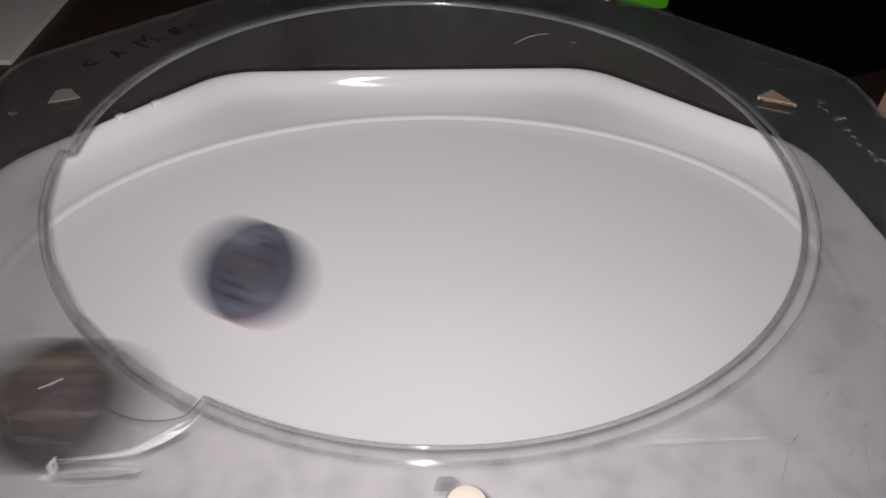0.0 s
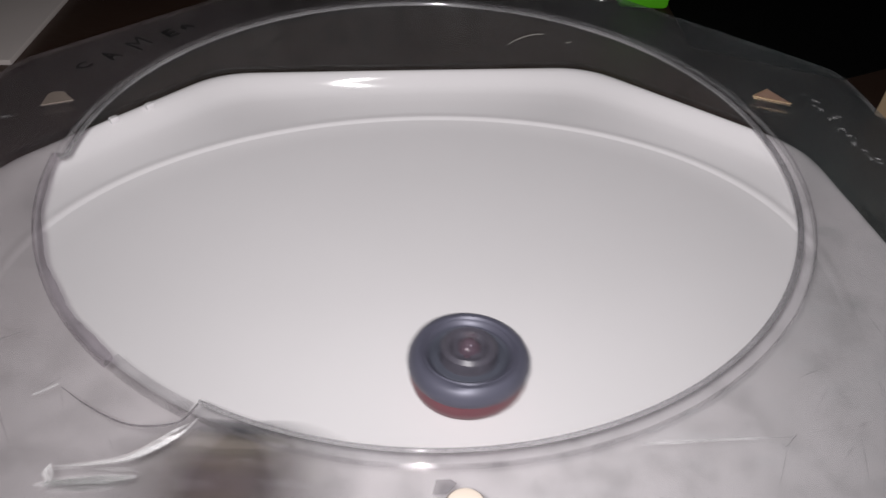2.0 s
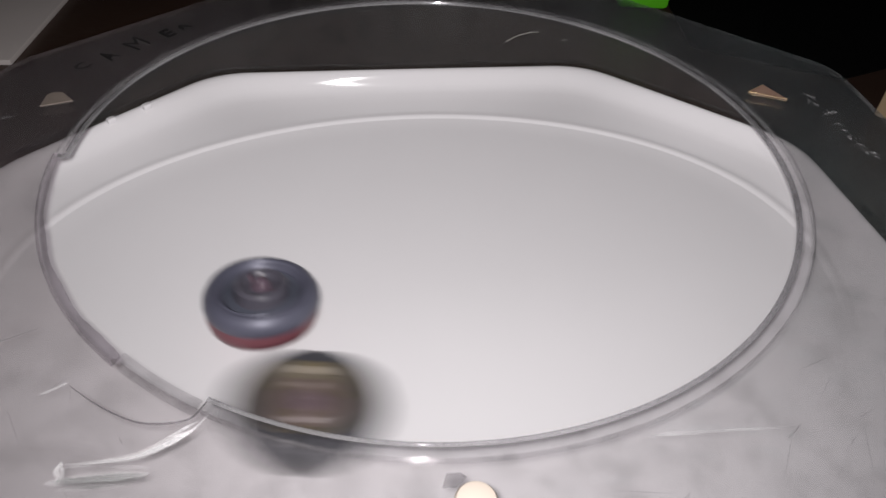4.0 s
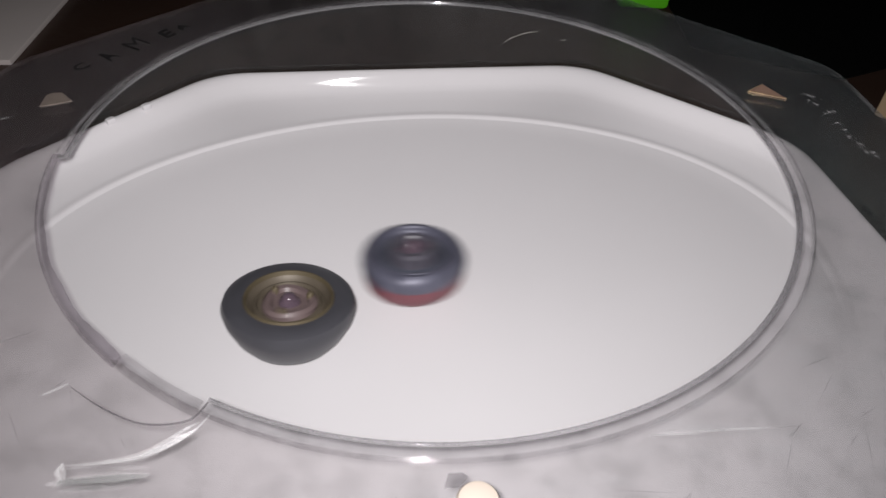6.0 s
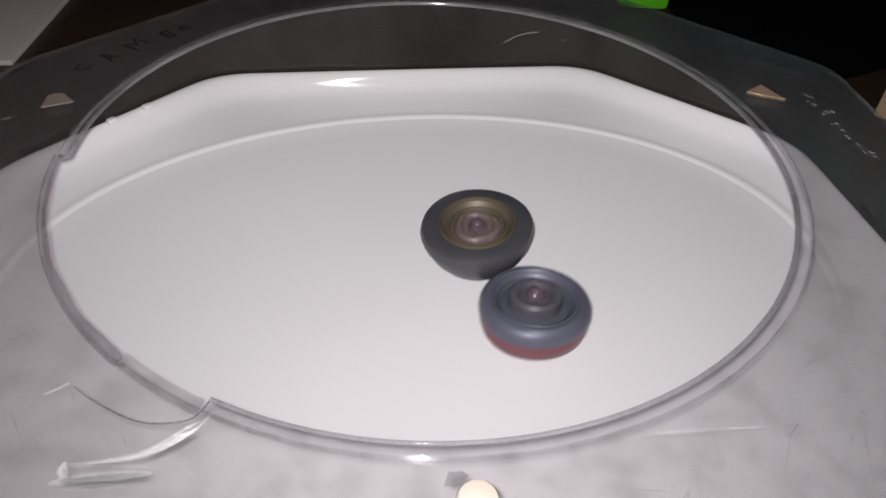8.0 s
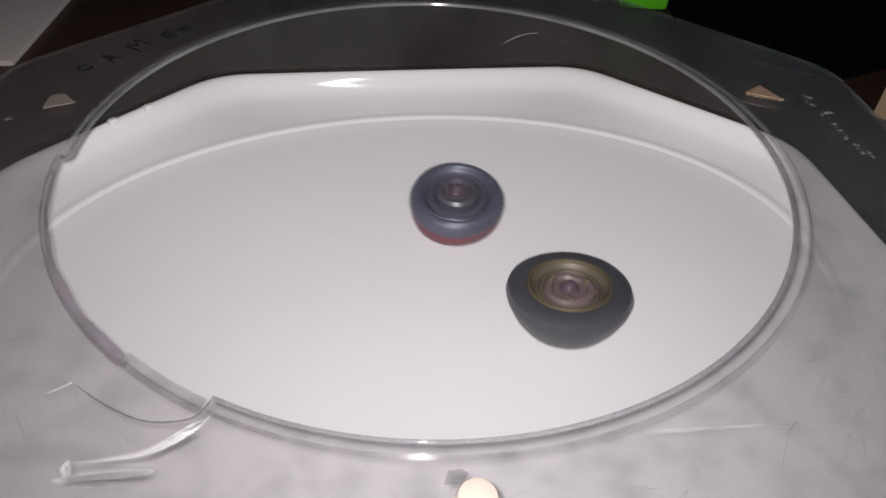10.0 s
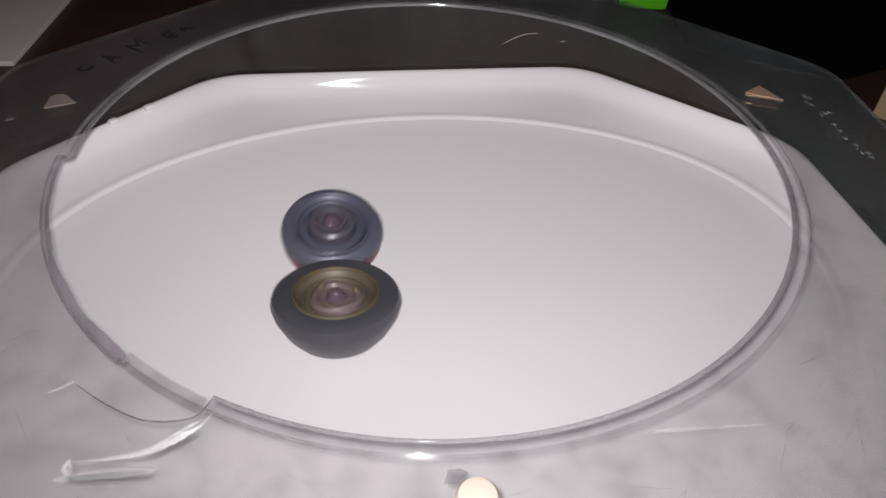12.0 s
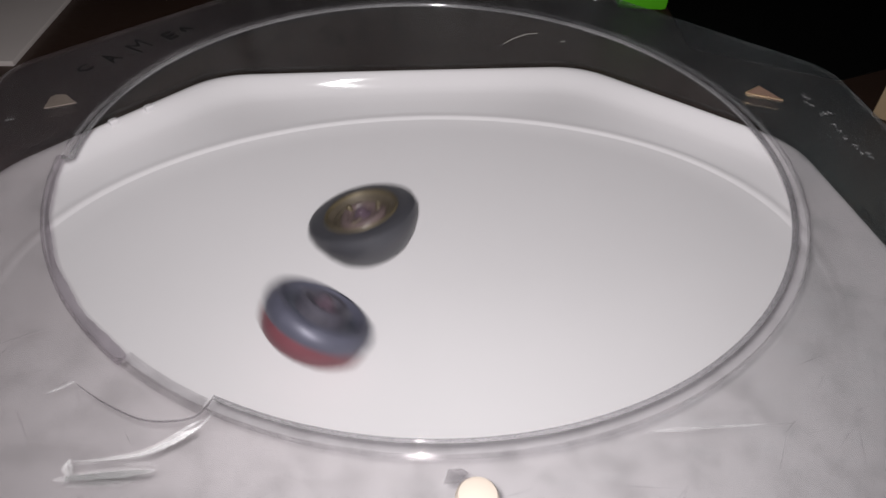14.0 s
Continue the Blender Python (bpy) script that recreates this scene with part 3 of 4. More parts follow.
thread([(0.0680, 0.1547, 0.0499), (0.0712, 0.1550, 0.0502)], 0.00011)

# two small clear tabs on the stadium's rim
for x, y in ((-0.1690, 0.0746), (-0.1564, 0.0896)):
    q = Matrix.Rotation(radians(-8.4), 2) @ (Vector((x, y)) - CENTRE.xy)
    tab = part("rim_tab", box(0.0045, 0.003, 0.0032, 0.0008), WHITE, stadium, "small moulded tab")
    tab.matrix_basis = pose(q.x, q.y, 0.0318, 0, 0, 45)


# ---- what moves ----
def spun(x, y, z, a, b, t, way):
    """A top at its tip: leaning a degrees towards the camera and b to the right, turning all the while."""
    up = Vector((math.sin(radians(b)), -math.sin(radians(a)), 1)).normalized()
    q = Vector((0, 0, 1)).rotation_difference(up).to_matrix().to_4x4()
    return Matrix.Translation((x, y, z)) @ q @ pose(0, 0, 0, 0, 0, way * 840 * t)


def shifted(ob, dx, dy, turn):
    """The stadium and its cover slide and turn a little on the table."""
    return pose(dx, dy, 0, 0, 0, turn) @ Matrix.Translation(ob) 


def motions():
    slides = ((0, 0.0014, -0.0009, -1.56), (0.5, 0.0017, -0.0008, -1.53), (1, 0.0014, -0.0011, -1.74), (1.5, 0.0041, 0.0, -1.62), (2, -0.0002, -0.0017, -1.01),
              (2.5, 0.0028, 0.0016, -0.53), (3, 0.0001, 0.0003, -0.48), (4.2, 0, 0, -0.1), (5.3, 0, 0, 0), (14, 0, 0, 0))
    walk(stadium, [(s, shifted(CENTRE, x, y, r) @ pose(0, 0, 0, 0, 0, 8.4)) for s, x, y, r in slides])
    walk(cover, [(s, shifted(CENTRE, x, y, r)) for s, x, y, r in slides])
    walk(blue, [
        # blue rows
        (0, spun(-0.0806, -0.0084, 0.0037, 22.0, 3.6, 0, 1)),
        (0.1, spun(-0.0263, -0.0222, 0.0021, 25.0, 9.1, 0.1, 1)),
        (0.2, spun(0.0270, -0.0125, 0.0023, 25.0, 8.7, 0.2, 1)),
        (0.3, spun(0.1086, 0.0307, 0.0075, 12.0, 10.0, 0.3, 1)),
        (0.4, spun(0.1401, 0.0557, 0.0123, 4.0, 5.6, 0.4, 1)),
        (0.5, spun(0.1559, 0.0822, 0.0172, 0.0, -6.9, 0.5, 1)),
        (0.6, spun(0.1538, 0.0894, 0.0193, 0.0, -6.8, 0.6, 1)),
        (0.7, spun(0.1438, 0.0934, 0.0173, -2.0, -6.4, 0.7, 1)),
        (0.8, spun(0.1370, 0.0896, 0.0166, -2.0, -6.1, 0.8, 1)),
        (0.9, spun(0.1194, 0.0748, 0.0114, -2.0, -5.3, 0.9, 1)),
        (1, spun(0.1080, 0.0618, 0.0088, -2.0, -4.8, 1, 1)),
        (1.1, spun(0.0904, 0.0425, 0.0056, -2.0, -4.0, 1.1, 1)),
        (1.2, spun(0.0773, 0.0267, 0.0037, -2.0, -3.4, 1.2, 1)),
        (1.3, spun(0.0598, 0.0017, 0.0021, -4.0, -2.7, 1.3, 1)),
        (1.4, spun(0.0513, -0.0133, 0.0018, -6.0, -2.3, 1.4, 1)),
        (1.5, spun(0.0421, -0.0310, 0.0018, -6.0, -1.9, 1.5, 1)),
        (1.6, spun(0.0359, -0.0413, 0.0019, -6.0, -1.6, 1.6, 1)),
        (1.7, spun(0.0282, -0.0500, 0.0021, -6.0, -1.3, 1.7, 1)),
        (1.8, spun(0.0245, -0.0549, 0.0023, -6.0, -1.1, 1.8, 1)),
        (1.9, spun(0.0166, -0.0598, 0.0024, -6.0, -0.7, 1.9, 1)),
        (2, spun(0.0114, -0.0588, 0.0022, -6.0, -0.5, 2, 1)),
        (2.1, spun(0.0027, -0.0558, 0.0019, -6.0, -0.1, 2.1, 1)),
        (2.2, spun(-0.0036, -0.0514, 0.0016, -6.0, 0.2, 2.2, 1)),
        (2.3, spun(-0.0169, -0.0385, 0.0009, -5.0, 0.8, 2.3, 1)),
        (2.4, spun(-0.0262, -0.0288, 0.0007, -5.0, 1.2, 2.4, 1)),
        (2.5, spun(-0.0450, -0.0152, 0.0008, -4.0, 2.0, 2.5, 1)),
        (2.6, spun(-0.0575, -0.0049, 0.0013, -3.0, 2.6, 2.6, 1)),
        (2.7, spun(-0.0782, 0.0086, 0.0028, -3.0, 3.5, 2.7, 1)),
        (2.8, spun(-0.0937, 0.0186, 0.0044, -2.0, 4.2, 2.8, 1)),
        (2.9, spun(-0.1161, 0.0251, 0.0071, -3.0, 5.2, 2.9, 1)),
        (3, spun(-0.1257, 0.0259, 0.0084, -4.0, 5.6, 3, 1)),
        (3.1, spun(-0.1301, 0.0254, 0.0088, -4.1, 5.8, 3.1, 1)),
        (3.2, spun(-0.1311, 0.0232, 0.0088, -4.0, 5.8, 3.2, 1)),
        (3.3, spun(-0.1308, 0.0194, 0.0085, -4.2, 5.8, 3.3, 1)),
        (3.4, spun(-0.1286, 0.0140, 0.0079, -4.6, 5.7, 3.4, 1)),
        (3.5, spun(-0.1242, 0.0076, 0.0071, -5.0, 5.5, 3.5, 1)),
        (3.6, spun(-0.1172, -0.0001, 0.0062, -5.3, 5.2, 3.6, 1)),
        (3.7, spun(-0.1081, -0.0087, 0.0051, -5.7, 4.8, 3.7, 1)),
        (3.8, spun(-0.0976, -0.0170, 0.0041, -6.0, 4.3, 3.8, 1)),
        (3.9, spun(-0.0857, -0.0249, 0.0033, -6.4, 3.8, 3.9, 1)),
        (4, spun(-0.0724, -0.0325, 0.0027, -6.7, 3.2, 4, 1)),
        (4.1, spun(-0.0589, -0.0390, 0.0022, -7.0, 2.6, 4.1, 1)),
        (4.2, spun(-0.0455, -0.0442, 0.0018, -7.1, 2.0, 4.2, 1)),
        (4.3, spun(-0.0319, -0.0482, 0.0016, -7.1, 1.4, 4.3, 1)),
        (4.4, spun(-0.0178, -0.0502, 0.0015, -7.0, 0.8, 4.4, 1)),
        (4.5, spun(-0.0032, -0.0497, 0.0015, -6.7, 0.1, 4.5, 1)),
        (4.6, spun(0.0119, -0.0472, 0.0015, -6.4, -0.5, 4.6, 1)),
        (4.7, spun(0.0268, -0.0428, 0.0017, -6.0, -1.2, 4.7, 1)),
        (4.8, spun(0.0417, -0.0359, 0.0020, -5.7, -1.9, 4.8, 1)),
        (4.9, spun(0.0565, -0.0271, 0.0025, -5.3, -2.5, 4.9, 1)),
        (5, spun(0.0698, -0.0185, 0.0030, -5.0, -3.1, 5, 1)),
        (5.1, spun(0.0822, -0.0098, 0.0039, -4.6, -3.5, 5.1, 1)),
        (5.2, spun(0.0930, -0.0012, 0.0048, -4.2, -3.9, 5.2, 1)),
        (5.3, spun(0.0989, 0.0038, 0.0053, -4.0, -4.4, 5.3, 1)),
        (5.4, spun(0.0994, 0.0031, 0.0053, -3.9, -5.3, 5.4, 1)),
        (5.5, spun(0.0940, 0.0011, 0.0048, -4.0, -6.2, 5.5, 1)),
        (5.6, spun(0.0810, 0.0020, 0.0036, -4.4, -6.7, 5.6, 1)),
        (5.7, spun(0.0621, 0.0029, 0.0023, -5.0, -6.7, 5.7, 1)),
        (5.8, spun(0.0370, 0.0019, 0.0011, -5.6, -6.0, 5.8, 1)),
        (5.9, spun(0.0105, -0.0001, 0.0003, -6.0, -4.4, 5.9, 1)),
        (6, spun(-0.0122, -0.0029, 0.0001, -6.0, -1.4, 6, 1)),
        (6.1, spun(-0.0357, -0.0037, 0.0004, -2.0, 1.6, 6.1, 1)),
        (6.2, spun(-0.0412, -0.0075, 0.0006, -3.0, 1.8, 6.2, 1)),
        (6.3, spun(-0.0502, -0.0067, 0.0009, -2.0, 2.2, 6.3, 1)),
        (6.4, spun(-0.0543, -0.0048, 0.0011, 1.0, 2.4, 6.4, 1)),
        (6.5, spun(-0.0565, -0.0033, 0.0012, 2.0, 2.5, 6.5, 1)),
        (6.6, spun(-0.0550, 0.0003, 0.0012, 4.0, 2.4, 6.6, 1)),
        (6.7, spun(-0.0505, 0.0043, 0.0011, 6.0, 2.2, 6.7, 1)),
        (6.8, spun(-0.0440, 0.0086, 0.0009, 8.0, 2.0, 6.8, 1)),
        (6.9, spun(-0.0310, 0.0117, 0.0006, 9.0, 1.4, 6.9, 1)),
        (7, spun(-0.0228, 0.0127, 0.0005, 10.0, 1.0, 7, 1)),
        (7.1, spun(-0.0062, 0.0110, 0.0003, 10.0, 0.3, 7.1, 1)),
        (7.2, spun(0.0042, 0.0084, 0.0003, 9.0, -0.2, 7.2, 1)),
        (7.3, spun(0.0184, 0.0043, 0.0004, 8.0, -0.8, 7.3, 1)),
        (7.4, spun(0.0255, 0.0028, 0.0006, 7.0, -1.1, 7.4, 1)),
        (7.5, spun(0.0343, -0.0016, 0.0009, 6.0, -1.5, 7.5, 1)),
        (7.6, spun(0.0391, -0.0049, 0.0011, 4.0, -1.7, 7.6, 1)),
        (7.7, spun(0.0435, -0.0128, 0.0013, 1.0, -1.9, 7.7, 1)),
        (7.8, spun(0.0441, -0.0175, 0.0014, -1.0, -2.0, 7.8, 1)),
        (7.9, spun(0.0426, -0.0248, 0.0016, -3.0, -1.9, 7.9, 1)),
        (8, spun(0.0385, -0.0294, 0.0015, -5.0, -1.7, 8, 1)),
        (8.1, spun(0.0317, -0.0351, 0.0015, -6.0, -1.4, 8.1, 1)),
        (8.2, spun(0.0262, -0.0352, 0.0013, -6.0, -1.2, 8.2, 1)),
        (8.3, spun(0.0184, -0.0363, 0.0011, -6.0, -0.8, 8.3, 1)),
        (8.4, spun(0.0085, -0.0380, 0.0010, -6.0, -0.4, 8.4, 1)),
        (8.5, spun(-0.0020, -0.0387, 0.0009, -5.7, 0.1, 8.5, 1)),
        (8.6, spun(-0.0116, -0.0368, 0.0008, -5.0, 0.5, 8.6, 1)),
        (8.7, spun(-0.0208, -0.0313, 0.0007, -3.6, 0.9, 8.7, 1)),
        (8.8, spun(-0.0300, -0.0233, 0.0006, -1.8, 1.3, 8.8, 1)),
        (8.9, spun(-0.0380, -0.0140, 0.0006, 0.2, 1.7, 8.9, 1)),
        (9, spun(-0.0434, -0.0048, 0.0007, 2.0, 1.9, 9, 1)),
        (9.1, spun(-0.0456, 0.0049, 0.0009, 3.7, 2.0, 9.1, 1)),
        (9.2, spun(-0.0454, 0.0154, 0.0012, 5.3, 2.0, 9.2, 1)),
        (9.3, spun(-0.0433, 0.0255, 0.0016, 6.8, 1.9, 9.3, 1)),
        (9.4, spun(-0.0398, 0.0337, 0.0019, 8.0, 1.8, 9.4, 1)),
        (9.5, spun(-0.0342, 0.0402, 0.0021, 8.9, 1.5, 9.5, 1)),
        (9.6, spun(-0.0267, 0.0455, 0.0023, 9.5, 1.2, 9.6, 1)),
        (9.7, spun(-0.0183, 0.0490, 0.0025, 9.9, 0.8, 9.7, 1)),
        (9.8, spun(-0.0102, 0.0500, 0.0025, 10.0, 0.5, 9.8, 1)),
        (9.9, spun(-0.0024, 0.0478, 0.0022, 9.8, 0.1, 9.9, 1)),
        (10, spun(0.0055, 0.0434, 0.0018, 9.5, -0.2, 10, 1)),
        (10.1, spun(0.0123, 0.0383, 0.0015, 9.0, -0.5, 10.1, 1)),
        (10.2, spun(0.0176, 0.0318, 0.0012, 8.4, -0.8, 10.2, 1)),
        (10.3, spun(0.0219, 0.0273, 0.0010, 8.0, -1.0, 10.3, 1)),
        (10.4, spun(0.0252, 0.0291, 0.0012, 8.0, -1.1, 10.4, 1)),
        (10.5, spun(0.0296, 0.0318, 0.0014, 6.0, -1.3, 10.5, 1)),
        (10.6, spun(0.0307, 0.0316, 0.0014, 5.0, -1.4, 10.6, 1)),
        (10.7, spun(0.0309, 0.0290, 0.0013, 0.4, -1.6, 10.7, 1)),
        (10.8, spun(0.0283, 0.0242, 0.0011, -4.0, -1.3, 10.8, 1)),
        (10.9, spun(0.0201, 0.0156, 0.0006, -4.5, 0.5, 10.9, 1)),
        (11, spun(0.0094, 0.0066, 0.0002, -5.0, 2.5, 11, 1)),
        (11.1, spun(-0.0011, 0.0009, 0.0001, -3.3, 3.7, 11.1, 1)),
        (11.2, spun(-0.0118, -0.0034, 0.0001, -3.0, 4.5, 11.2, 1)),
        (11.3, spun(-0.0219, -0.0074, 0.0002, -3.4, 4.8, 11.3, 1)),
        (11.4, spun(-0.0324, -0.0082, 0.0004, -4.0, 5.4, 11.4, 1)),
        (11.5, spun(-0.0442, -0.0038, 0.0008, -5.0, 6.9, 11.5, 1)),
        (11.6, spun(-0.0512, 0.0016, 0.0011, -4.0, 8.2, 11.6, 1)),
        (11.7, spun(-0.0557, 0.0035, 0.0013, -1.5, 8.7, 11.7, 1)),
        (11.8, spun(-0.0577, 0.0055, 0.0014, 2.0, 8.5, 11.8, 1)),
        (11.9, spun(-0.0571, 0.0112, 0.0016, 6.0, 7.5, 11.9, 1)),
        (12, spun(-0.0519, 0.0174, 0.0016, 10.0, 4.3, 12, 1)),
        (12.1, spun(-0.0475, 0.0247, 0.0019, 13.0, 0.1, 12.1, 1)),
        (12.2, spun(-0.0392, 0.0292, 0.0019, 15.0, -1.2, 12.2, 1)),
        (12.3, spun(-0.0328, 0.0286, 0.0017, 16.0, -1.5, 12.3, 1)),
        (12.4, spun(-0.0197, 0.0211, 0.0010, 15.0, -1.1, 12.4, 1)),
        (12.5, spun(-0.0044, 0.0167, 0.0011, 18.0, 0.2, 12.5, 1)),
        (12.6, spun(0.0278, 0.0137, 0.0013, 17.0, -1.2, 12.6, 1)),
        (12.7, spun(0.0482, 0.0129, 0.0020, 15.0, -2.1, 12.7, 1)),
        (12.8, spun(0.0724, 0.0100, 0.0032, 10.0, -3.2, 12.8, 1)),
        (12.9, spun(0.0829, 0.0057, 0.0039, 6.0, -3.7, 12.9, 1)),
        (13, spun(0.0908, 0.0038, 0.0045, 0.0, -4.0, 13, 1)),
        (13.1, spun(0.0902, -0.0006, 0.0045, -5.0, -4.0, 13.1, 1)),
        (13.2, spun(0.0868, -0.0039, 0.0042, -7.0, -3.9, 13.2, 1)),
        (13.3, spun(0.0808, -0.0040, 0.0038, -8.0, -6.6, 13.3, 1)),
        (13.4, spun(0.0624, -0.0084, 0.0025, -9.0, -8.7, 13.4, 1)),
        (13.5, spun(0.0445, -0.0119, 0.0016, -11.0, -7.9, 13.5, 1)),
        (13.6, spun(0.0205, -0.0213, 0.0016, 8.0, -20.7, 13.6, 1)),
        (13.7, spun(0.0057, -0.0421, 0.0019, -14.0, -16.1, 13.7, 1)),
        (13.8, spun(-0.0183, -0.0577, 0.0029, -22.0, -9.1, 13.8, 1)),
        (13.9, spun(-0.0358, -0.0583, 0.0035, -26.0, 11.5, 13.9, 1)),
        (14, spun(-0.0560, -0.0457, 0.0046, -26.0, 32.2, 14, 1)),
        # end blue
    ])
